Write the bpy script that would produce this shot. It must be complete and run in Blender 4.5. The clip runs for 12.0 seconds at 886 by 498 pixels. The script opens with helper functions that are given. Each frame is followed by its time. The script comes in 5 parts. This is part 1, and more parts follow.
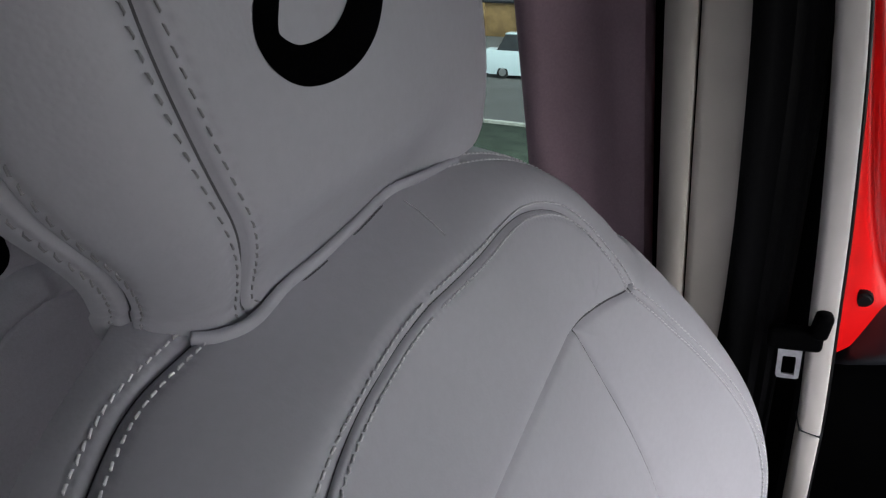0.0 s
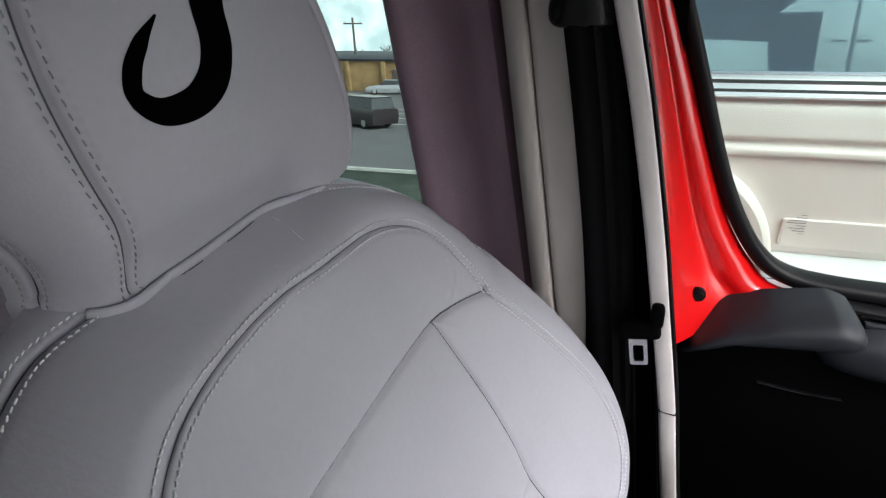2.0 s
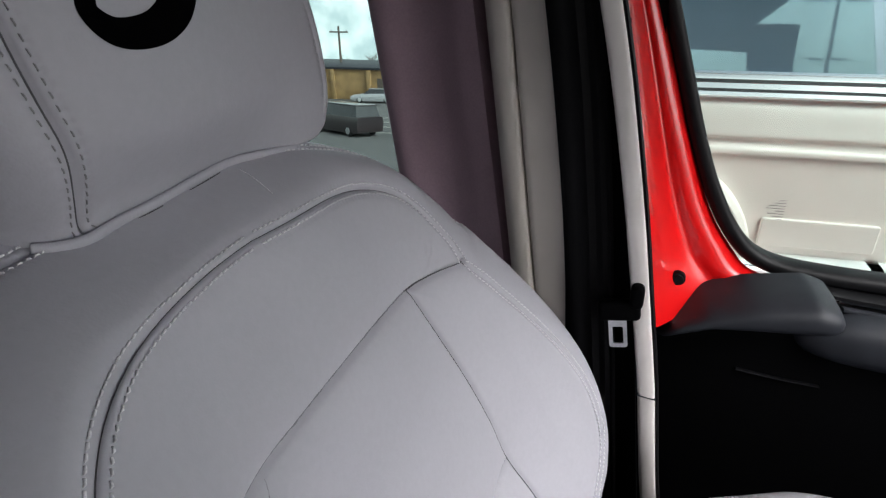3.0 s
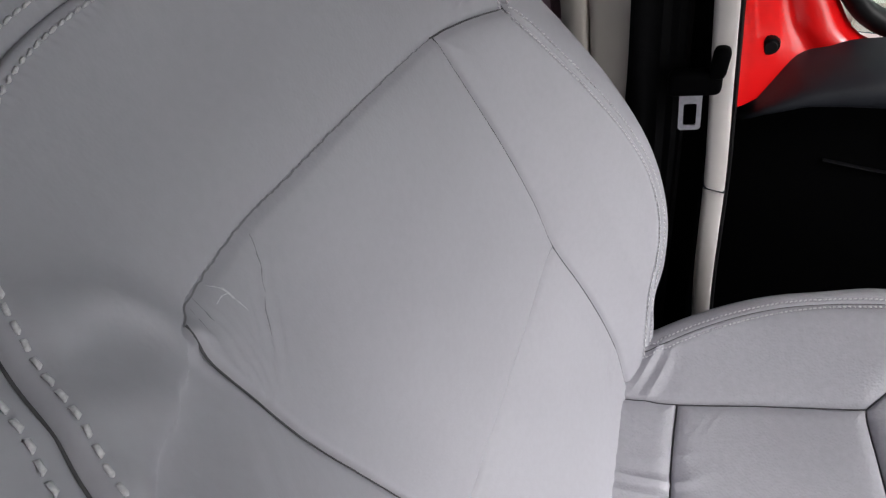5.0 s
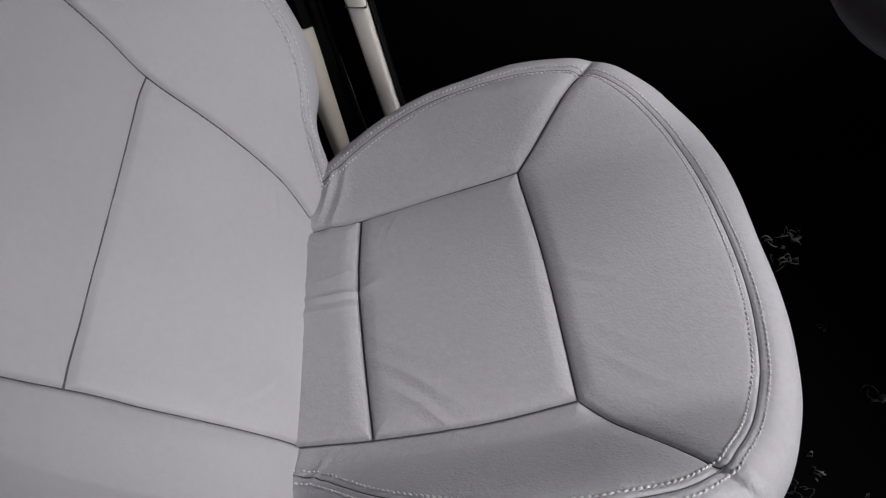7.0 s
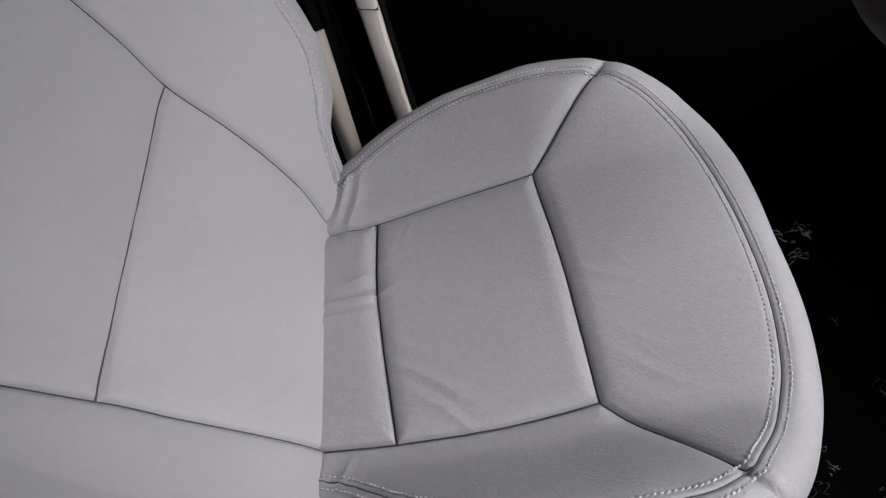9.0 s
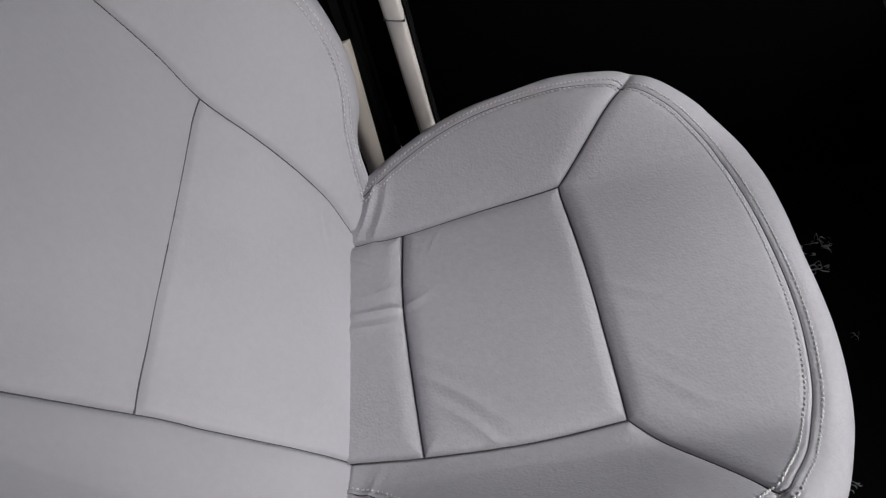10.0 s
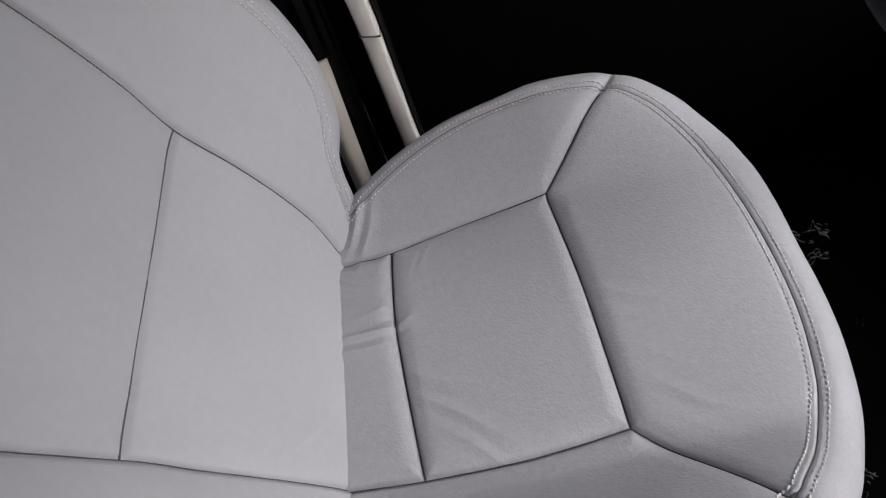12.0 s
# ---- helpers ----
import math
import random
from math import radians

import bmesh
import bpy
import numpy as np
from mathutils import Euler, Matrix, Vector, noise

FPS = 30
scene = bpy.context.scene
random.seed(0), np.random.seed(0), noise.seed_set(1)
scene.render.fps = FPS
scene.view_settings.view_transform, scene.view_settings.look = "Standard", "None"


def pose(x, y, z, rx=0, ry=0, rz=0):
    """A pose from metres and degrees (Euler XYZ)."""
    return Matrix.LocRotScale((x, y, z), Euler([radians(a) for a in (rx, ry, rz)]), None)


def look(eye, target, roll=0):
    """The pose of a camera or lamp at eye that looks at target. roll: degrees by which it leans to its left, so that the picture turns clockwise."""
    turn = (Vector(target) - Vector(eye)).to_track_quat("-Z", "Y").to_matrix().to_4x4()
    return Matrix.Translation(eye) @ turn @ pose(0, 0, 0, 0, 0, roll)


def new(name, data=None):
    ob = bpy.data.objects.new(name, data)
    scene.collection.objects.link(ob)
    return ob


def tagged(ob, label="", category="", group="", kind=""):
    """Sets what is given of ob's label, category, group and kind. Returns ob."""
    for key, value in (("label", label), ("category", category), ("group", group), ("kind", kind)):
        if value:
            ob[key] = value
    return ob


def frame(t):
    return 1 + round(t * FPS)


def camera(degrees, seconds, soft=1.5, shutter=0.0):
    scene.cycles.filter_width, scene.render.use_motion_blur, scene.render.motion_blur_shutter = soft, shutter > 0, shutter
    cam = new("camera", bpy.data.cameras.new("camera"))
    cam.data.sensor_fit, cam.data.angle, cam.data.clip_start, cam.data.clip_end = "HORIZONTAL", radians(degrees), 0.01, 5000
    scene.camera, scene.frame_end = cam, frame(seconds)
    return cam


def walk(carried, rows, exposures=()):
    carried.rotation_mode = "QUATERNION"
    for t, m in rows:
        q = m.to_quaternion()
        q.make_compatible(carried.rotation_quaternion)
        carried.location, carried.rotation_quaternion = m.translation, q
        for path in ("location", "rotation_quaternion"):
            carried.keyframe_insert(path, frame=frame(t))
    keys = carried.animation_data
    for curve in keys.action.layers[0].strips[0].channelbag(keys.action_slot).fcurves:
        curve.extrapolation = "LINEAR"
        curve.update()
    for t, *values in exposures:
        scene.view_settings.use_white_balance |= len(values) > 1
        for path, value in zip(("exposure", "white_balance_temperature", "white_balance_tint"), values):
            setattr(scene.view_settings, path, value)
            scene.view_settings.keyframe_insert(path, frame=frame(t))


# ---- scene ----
cam = camera(76.0, 12.0, soft=1.25)
# seconds, eye x y z in metres, then yaw, pitch and roll in degrees
ROWS = [
    (0, -0.0523, -0.0087, 1.0699, 22.94, -30.91, -1.30),
    (0.5, -0.0190, -0.0365, 1.1732, 22.08, -25.38, -2.46),
    (0.8, -0.0219, -0.0384, 1.1946, 21.63, -25.61, -2.20),
    (1, -0.0100, -0.0453, 1.1657, 21.20, -25.23, -2.43),
    (1.5, 0.0327, -0.0684, 1.1198, 18.59, -27.21, -1.02),
    (2, 0.0642, -0.0909, 1.0849, 17.17, -25.81, -1.87),
    (2.5, 0.0715, -0.1020, 1.0553, 14.95, -24.74, -1.01),
    (4.3, 0.0715, -0.0443, 0.9692, 17.78, -27.32, 1.80),
    (4.5, 0.0515, -0.0412, 0.9493, 18.74, -30.00, 0.69),
    (5, 0.0570, -0.0390, 0.9262, 20.57, -41.29, -4.15),
    (5.5, 0.0406, -0.0267, 0.9038, 12.50, -46.58, 1.30),
    (6, 0.1522, -0.0529, 0.8359, 5.57, -47.96, -2.27),
    (6.5, 0.2055, -0.0666, 0.8286, 3.21, -50.02, -4.99),
    (7, 0.2570, -0.0749, 0.8083, -0.90, -48.68, -5.19),
    (7.2, 0.2861, -0.0834, 0.8167, -2.60, -48.73, -4.77),
    (9, 0.2395, -0.0661, 0.8183, -0.77, -49.40, -6.02),
    (9.5, 0.2392, -0.0650, 0.8194, -0.10, -49.52, -6.43),
    (10, 0.2191, -0.0561, 0.8292, 0.17, -49.22, -6.01),
    (10.5, 0.2160, -0.0358, 0.8511, 0.22, -48.93, -5.77),
    (11, 0.2189, -0.0379, 0.8477, -0.25, -48.25, -5.95),
    (11.5, 0.2283, -0.0431, 0.8378, -0.38, -48.07, -7.32),
    (12, 0.2332, -0.0449, 0.8250, 0.18, -48.40, -9.83),
]
walk(cam, [(t, pose(x, y, z, 90 + pitch, 0, yaw) @ pose(0, 0, 0, 0, 0, roll)) for t, x, y, z, yaw, pitch, roll in ROWS],
     [(0.0, 1.1, 6300, 10), (0.6, 1.28, 6300, 10), (1.5, 1.42, 6300, 10), (2.5, 1.25, 6300, 10), (4.6, 1.2, 6400, 10), (5.0, 0.92, 6400, 10), (5.6, 0.55, 6450, 10), (6.1, 0.3, 6500, 10), (6.6, 0.33, 6500, 10), (8.8, 0.4, 6500, 10), (12.0, 0.47, 6500, 10)])

# ---- daylight: an overcast sky and a weak, wide sun ----
world = bpy.data.worlds.new("overcast")
world.use_nodes = True
scene.world = world
wn, wl = world.node_tree.nodes, world.node_tree.links
sky = wn.new("ShaderNodeTexSky")
sky.sky_type, sky.sun_disc = "NISHITA", False
sky.sun_elevation, sky.sun_rotation = radians(41), radians(115)
sky.air_density, sky.dust_density, sky.ozone_density = 1.0, 4.0, 1.0
soft_sky = wn.new("ShaderNodeHueSaturation")
soft_sky.inputs["Saturation"].default_value = 0.25
wl.new(sky.outputs[0], soft_sky.inputs["Color"])
clouds = wn.new("ShaderNodeTexNoise")
clouds.inputs["Scale"].default_value, clouds.inputs["Detail"].default_value = 4.0, 6.0
cover = wn.new("ShaderNodeMapRange")
cover.inputs["From Min"].default_value, cover.inputs["From Max"].default_value = 0.35, 0.65
cover.inputs["To Min"].default_value, cover.inputs["To Max"].default_value = 0.72, 1.28
cloudy = wn.new("ShaderNodeMix")
cloudy.data_type, cloudy.blend_type = "RGBA", "MULTIPLY"
cloudy.inputs["Factor"].default_value = 1.0
wl.new(soft_sky.outputs[0], cloudy.inputs[6])
wl.new(clouds.outputs["Fac"], cover.inputs["Value"])
wl.new(cover.outputs[0], cloudy.inputs[7])
wl.new(cloudy.outputs[2], wn["Background"].inputs["Color"])
wn["Background"].inputs["Strength"].default_value = 0.127
sun = new("sun", bpy.data.lights.new("sun", "SUN"))
sun.data.energy, sun.data.angle, sun.data.color = 0.9, radians(30), (1.0, 0.98, 0.96)
sun.matrix_world = look((0, 0, 0), (-0.684, 0.319, -0.656))

# ---- materials ----
def shader(name, colour, rough=0.5, metal=0.0, spec=0.5, coat=0.0):
    m = bpy.data.materials.new(name)
    m.use_nodes = True
    b = m.node_tree.nodes["Principled BSDF"]
    b.inputs["Base Color"].default_value = (*colour, 1)
    b.inputs["Roughness"].default_value, b.inputs["Metallic"].default_value = rough, metal
    b.inputs["Specular IOR Level"].default_value, b.inputs["Coat Weight"].default_value = spec, coat
    return m


def noisy(m, scale, amount, tint=(1, 1, 1), detail=6.0):
    """Uneven colour at one scale, multiplied over what the base colour has."""
    nt = m.node_tree
    b = nt.nodes["Principled BSDF"]
    co = nt.nodes.new("ShaderNodeTexCoord")
    n = nt.nodes.new("ShaderNodeTexNoise")
    n.inputs["Scale"].default_value, n.inputs["Detail"].default_value = scale, detail
    r = nt.nodes.new("ShaderNodeMapRange")
    r.inputs["From Min"].default_value, r.inputs["From Max"].default_value = 0.3, 0.7
    r.inputs["To Min"].default_value, r.inputs["To Max"].default_value = 1 - amount, 1 + amount
    mix = nt.nodes.new("ShaderNodeMix")
    mix.data_type, mix.blend_type = "RGBA", "MULTIPLY"
    mix.inputs["Factor"].default_value = 1.0
    col = b.inputs["Base Color"]
    if col.is_linked:
        nt.links.new(col.links[0].from_socket, mix.inputs[6])
    else:
        mix.inputs[6].default_value = col.default_value
    nt.links.new(co.outputs["Object"], n.inputs["Vector"])
    nt.links.new(n.outputs["Fac"], r.inputs["Value"])
    nt.links.new(r.outputs[0], mix.inputs[7])
    nt.links.new(mix.outputs[2], col)
    return m


def relief(m, scale, height, kind="noise", strength=1.0):
    """Fine bump, laid over any bump that is there."""
    nt = m.node_tree
    b = nt.nodes["Principled BSDF"]
    co = nt.nodes.new("ShaderNodeTexCoord")
    if kind == "cells":
        n = nt.nodes.new("ShaderNodeTexVoronoi")
        n.feature = "SMOOTH_F1"
        out = n.outputs["Distance"]
    else:
        n = nt.nodes.new("ShaderNodeTexNoise")
        n.inputs["Detail"].default_value = 5.0
        out = n.outputs["Fac"]
    n.inputs["Scale"].default_value = scale
    bump = nt.nodes.new("ShaderNodeBump")
    bump.inputs["Distance"].default_value, bump.inputs["Strength"].default_value = height, strength
    nt.links.new(co.outputs["Object"], n.inputs["Vector"])
    nt.links.new(out, bump.inputs["Height"])
    if b.inputs["Normal"].is_linked:
        nt.links.new(b.inputs["Normal"].links[0].from_socket, bump.inputs["Normal"])
    nt.links.new(bump.outputs[0], b.inputs["Normal"])
    return m


LEATHER = relief(relief(noisy(noisy(shader("grey_leather", (0.45, 0.443, 0.485), 0.45, spec=0.4), 9, 0.03), 160, 0.04), 400, 0.0006, "cells", 0.75), 170, 0.0008, "noise", 0.38)
LEATHER_SMOOTH = relief(relief(noisy(noisy(shader("smooth_grey_leather", (0.45, 0.443, 0.485), 0.45, spec=0.4), 9, 0.03), 160, 0.02), 480, 0.0004, "cells", 0.25), 120, 0.0008, "noise", 0.15)
THREAD = noisy(shader("grey_thread", (0.72, 0.71, 0.73), 0.7), 900, 0.15)
# The same thread darkened, with the headrest's shade in its colour.
THREAD_SHADED = noisy(shader("shaded_grey_thread", (0.29, 0.28, 0.29), 0.75), 900, 0.15)
# Dark tone laid in seam grooves and hem gap in place of their shade.
SEAM_SHADE = shader("seam_gap_shade", (0.1, 0.098, 0.105), 0.9)
# Darker leather tone for shade along a soft seam and small creases.
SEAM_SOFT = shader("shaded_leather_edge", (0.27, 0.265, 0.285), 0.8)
SCRATCH = noisy(shader("raw_scratched_leather", (0.78, 0.77, 0.79), 0.7), 400, 0.2)
SLOT_SHADE = noisy(shader("shaded_beige_plastic", (0.42, 0.385, 0.35), 0.6), 30, 0.1)
SCUFF = noisy(shader("scuffed_leather", (0.66, 0.65, 0.68), 0.6), 400, 0.25)
EMBROIDERY = relief(noisy(shader("black_embroidery", (0.0012, 0.0012, 0.0015), 0.9, spec=0.02), 500, 0.3), 900, 0.0006)
BEIGE = relief(noisy(shader("beige_plastic", (0.7, 0.645, 0.59), 0.55, spec=0.35), 14, 0.05), 700, 0.0003)
STRIP = noisy(shader("pale_rubber_trim", (0.68, 0.64, 0.615), 0.5, spec=0.4), 20, 0.06)
MAUVE = relief(noisy(noisy(shader("mauve_padded_trim", (0.5, 0.355, 0.42), 0.7, spec=0.25), 7, 0.08), 300, 0.06), 900, 0.0003)
BLACK_PLASTIC = relief(noisy(shader("black_plastic", (0.0014, 0.0014, 0.0017), 0.6, spec=0.03), 60, 0.2), 900, 0.0003)
SATIN_BLACK = relief(noisy(shader("satin_black_plastic", (0.004, 0.004, 0.005), 0.38, spec=0.35), 60, 0.2), 900, 0.0002)
DARK_PAD = relief(noisy(shader("charcoal_vinyl", (0.018, 0.02, 0.026), 0.5, spec=0.3), 40, 0.15), 800, 0.0004)
RUBBER = noisy(shader("black_rubber", (0.004, 0.004, 0.005), 0.5, spec=0.2), 80, 0.2)
WEBBING = relief(noisy(shader("black_webbing", (0.002, 0.002, 0.0026), 0.45, spec=0.12), 300, 0.25), 1200, 0.0004)
STEEL = noisy(shader("brushed_steel", (0.62, 0.62, 0.64), 0.3, 1.0), 200, 0.1)
CHROME = shader("chrome", (0.75, 0.75, 0.77), 0.12, 1.0)
RED_PAINT = noisy(shader("red_car_paint", (0.74, 0.004, 0.005), 0.3, spec=0.5, coat=0.7), 12, 0.05)
GOLD_PAINT = noisy(shader("champagne_car_paint", (0.8, 0.73, 0.7), 0.35, 0.1, coat=0.5), 6, 0.04)
WHITE_PAINT = noisy(shader("white_car_paint", (0.75, 0.75, 0.76), 0.3, coat=0.5), 6, 0.04)
SILVER_PAINT = noisy(shader("silver_car_paint", (0.30, 0.31, 0.33), 0.4, 0.4, coat=0.3), 6, 0.04)
DARK_PAINT = noisy(shader("maroon_car_paint", (0.022, 0.016, 0.018), 0.3, coat=0.5), 6, 0.1)
DARK_GLASS = noisy(shader("tinted_glass", (0.22, 0.28, 0.34), 0.02, 0.4, spec=1.0, coat=1.0), 3, 0.2)
DARK_GLASS.node_tree.nodes["Principled BSDF"].inputs["Coat IOR"].default_value = 2.3
DARK_GLASS.node_tree.nodes["Principled BSDF"].inputs["Coat Tint"].default_value = (0.8, 0.9, 1.0, 1)
FLOOR_MAT = relief(noisy(shader("black_carpet", (0.002, 0.002, 0.0025), 0.95, spec=0.05), 200, 0.4), 500, 0.002)
HEADLINER = noisy(shader("dark_headliner", (0.025, 0.02, 0.023), 0.9, spec=0.1), 40, 0.1)
ASPHALT = relief(noisy(noisy(shader("asphalt", (0.08, 0.08, 0.083), 0.9), 0.6, 0.15), 60, 0.2), 90, 0.01)
LINE_PAINT = noisy(shader("worn_line_paint", (0.6, 0.58, 0.5), 0.8), 8, 0.25)
STUCCO = relief(noisy(shader("ochre_wall", (0.25, 0.16, 0.07), 0.9), 0.8, 0.3), 20, 0.02)
BARK = noisy(shader("grey_bark", (0.08, 0.065, 0.055), 0.9), 8, 0.3)
POLE_METAL = noisy(shader("grey_pole", (0.3, 0.3, 0.32), 0.5, 0.6), 5, 0.1)
PRINT_GREY = shader("grey_glass_print", (0.09, 0.09, 0.095), 0.7)
# Pale tone that paints the glints along clear film's edges.
FILM_GLINT = shader("clear_wrap_glints", (0.5, 0.5, 0.52), 0.15, spec=1.0)
TYRE = noisy(shader("tyre_rubber", (0.012, 0.012, 0.013), 0.8), 40, 0.2)
CAR_GLASS = noisy(shader("dark_car_glass", (0.02, 0.022, 0.026), 0.12, spec=0.5), 3, 0.2)
PALE_BLUE_PAINT = noisy(shader("pale_blue_car_paint", (0.55, 0.66, 0.72), 0.3, coat=0.5), 6, 0.04)
DULL_GRASS = relief(noisy(noisy(shader("winter_grass", (0.05, 0.064, 0.052), 0.95, spec=0.1), 1.5, 0.3), 30, 0.35), 40, 0.03)
KERB = relief(noisy(shader("kerb_concrete", (0.33, 0.34, 0.32), 0.85), 5, 0.2), 60, 0.004)
GREEN_HEDGE = noisy(shader("clipped_hedge", (0.05, 0.075, 0.045), 0.8), 15, 0.3)


def clear_glass():
    m = bpy.data.materials.new("window_glass")
    m.use_nodes = True
    nt = m.node_tree
    nt.nodes.remove(nt.nodes["Principled BSDF"])
    mix, tr, gl = nt.nodes.new("ShaderNodeMixShader"), nt.nodes.new("ShaderNodeBsdfTransparent"), nt.nodes.new("ShaderNodeBsdfGlossy")
    fr = nt.nodes.new("ShaderNodeFresnel")
    fr.inputs["IOR"].default_value = 1.3
    tr.inputs["Color"].default_value = (0.82, 0.9, 0.86, 1)
    gl.inputs["Roughness"].default_value = 0.02
    nt.links.new(fr.outputs[0], mix.inputs[0])
    nt.links.new(tr.outputs[0], mix.inputs[1])
    nt.links.new(gl.outputs[0], mix.inputs[2])
    nt.links.new(mix.outputs[0], nt.nodes["Material Output"].inputs[0])
    return m


GLASS = clear_glass()


def cloud_sky():
    """A glowing backdrop of low grey cloud."""
    m = bpy.data.materials.new("cloud_sky")
    m.use_nodes = True
    nt = m.node_tree
    nt.nodes.remove(nt.nodes["Principled BSDF"])
    glow, co, n, ramp = nt.nodes.new("ShaderNodeEmission"), nt.nodes.new("ShaderNodeTexCoord"), nt.nodes.new("ShaderNodeTexNoise"), nt.nodes.new("ShaderNodeValToRGB")
    n.inputs["Scale"].default_value, n.inputs["Detail"].default_value = 0.045, 7.0
    ramp.color_ramp.elements[0].position, ramp.color_ramp.elements[0].color = 0.38, (0.36, 0.43, 0.46, 1)
    ramp.color_ramp.elements[1].position, ramp.color_ramp.elements[1].color = 0.62, (0.62, 0.67, 0.69, 1)
    nt.links.new(co.outputs["Object"], n.inputs["Vector"])
    nt.links.new(n.outputs["Fac"], ramp.inputs["Fac"])
    nt.links.new(ramp.outputs[0], glow.inputs["Color"])
    nt.links.new(glow.outputs[0], nt.nodes["Material Output"].inputs[0])
    return m


CLOUD_SKY = cloud_sky()

# ---- builders ----
def mesh_of(name, verts, faces, material, smooth=True):
    me = bpy.data.meshes.new(name)
    me.from_pydata([tuple(map(float, v)) for v in verts], [], [tuple(map(int, q)) for q in faces])
    me.materials.append(material)
    if smooth:
        me.shade_smooth()
    me.update()
    return me


def part(name, data, material=None, parent=None, label="", place=None):
    """Links a mesh or a bmesh as one object under a thing or a part."""
    if isinstance(data, bmesh.types.BMesh):
        me = bpy.data.meshes.new(name)
        data.to_mesh(me)
        data.free()
        me.materials.append(material)
        data = me
    ob = new(name, data)
    if place is not None:
        ob.matrix_basis = place
    if parent is not None:
        ob.parent = parent
    if label:
        ob["label"] = label
    return ob


def thing(name, label, category, at=(0, 0, 0), group="", kind=""):
    ob = new(name)
    ob.empty_display_size = 0.05
    ob.location = at
    return tagged(ob, label, category, group, kind)


def boxy(size, at=(0, 0, 0), bevel=0.005, segments=2, turn=None):
    """A box with rounded edges, as a bmesh."""
    bm = bmesh.new()
    bmesh.ops.create_cube(bm, size=1.0)
    bmesh.ops.scale(bm, vec=size, verts=bm.verts)
    if bevel:
        bmesh.ops.bevel(bm, geom=bm.edges[:], offset=min(bevel, 0.49 * min(size)), segments=segments, profile=0.5, affect="EDGES")
    if turn is not None:
        bmesh.ops.transform(bm, matrix=turn, verts=bm.verts)
    bmesh.ops.translate(bm, vec=at, verts=bm.verts)
    for fc in bm.faces:
        fc.smooth = True
    return bm


def smooth_line(points, n=16):
    """A Catmull-Rom line through points, n steps a stretch."""
    p = np.array(points, float)
    p = np.vstack([2 * p[0] - p[1], p, 2 * p[-1] - p[-2]])
    t = np.linspace(0, 1, n, endpoint=False)[:, None]
    out = []
    for a, b, c, d in zip(p[:-3], p[1:-2], p[2:-1], p[3:]):
        out.append(0.5 * (2 * b + (c - a) * t + (2 * a - 5 * b + 4 * c - d) * t**2 + (3 * b - a - 3 * c + d) * t**3))
    return np.vstack(out + [p[-2:-1]])


def resampled(line, step, closed=False):
    line = np.vstack([line, line[:1]]) if closed else line
    run = np.r_[0, np.cumsum(np.linalg.norm(np.diff(line, axis=0), axis=1))]
    n = max(2, int(run[-1] / step))
    s = np.linspace(0, run[-1], n, endpoint=not closed)
    return np.stack([np.interp(s, run, line[:, k]) for k in range(line.shape[1])], 1)


def far_from(points, line):
    """Distance of 2D points from a polyline."""
    best = np.full(len(points), 9.0)
    for a, b in zip(line[:-1], line[1:]):
        ab = b - a
        t = np.clip(((points - a) @ ab) / (ab @ ab + 1e-12), 0, 1)
        best = np.minimum(best, np.hypot(*(points - a - t[:, None] * ab).T))
    return best


def ease(v, lo, hi):
    t = np.clip((v - lo) / (hi - lo), 0, 1)
    return t * t * (3 - 2 * t)


def swept(line, ring, closed=False, up=(0, 0, 1), caps=True):
    """Sweeps a closed 2D ring (sideways, up) along a 3D line. Returns verts, faces."""
    line = np.array(line, float)
    t = np.gradient(line, axis=0)
    if closed:
        t = np.roll(line, -1, 0) - np.roll(line, 1, 0)
    t /= np.linalg.norm(t, axis=1, keepdims=True)
    up = np.broadcast_to(np.array(up, float), t.shape)
    side = np.cross(t, up)
    side /= np.linalg.norm(side, axis=1, keepdims=True)
    top = np.cross(side, t)
    ring = np.array(ring, float)
    scale = np.ones((len(line), 1, 1))
    v = (line[:, None] + side[:, None] * ring[None, :, :1] * scale + top[:, None] * ring[None, :, 1:] * scale).reshape(-1, 3)
    n, m = len(line), len(ring)
    faces = []
    for i in range(n if closed else n - 1):
        for j in range(m):
            a, b = i * m + j, i * m + (j + 1) % m
            c, d = ((i + 1) % n) * m + (j + 1) % m, ((i + 1) % n) * m + j
            faces.append((a, b, c, d))
    if caps and not closed:
        faces += [tuple(range(m))[::-1], tuple(range((n - 1) * m, n * m))]
    return v, faces


def round_ring(w, h, n=12, power=2.0):
    a = np.linspace(0, 2 * np.pi, n, endpoint=False)
    c, s = np.cos(a), np.sin(a)
    return np.stack([0.5 * w * np.sign(c) * abs(c) ** (2 / power), 0.5 * h * np.sign(s) * abs(s) ** (2 / power)], 1)


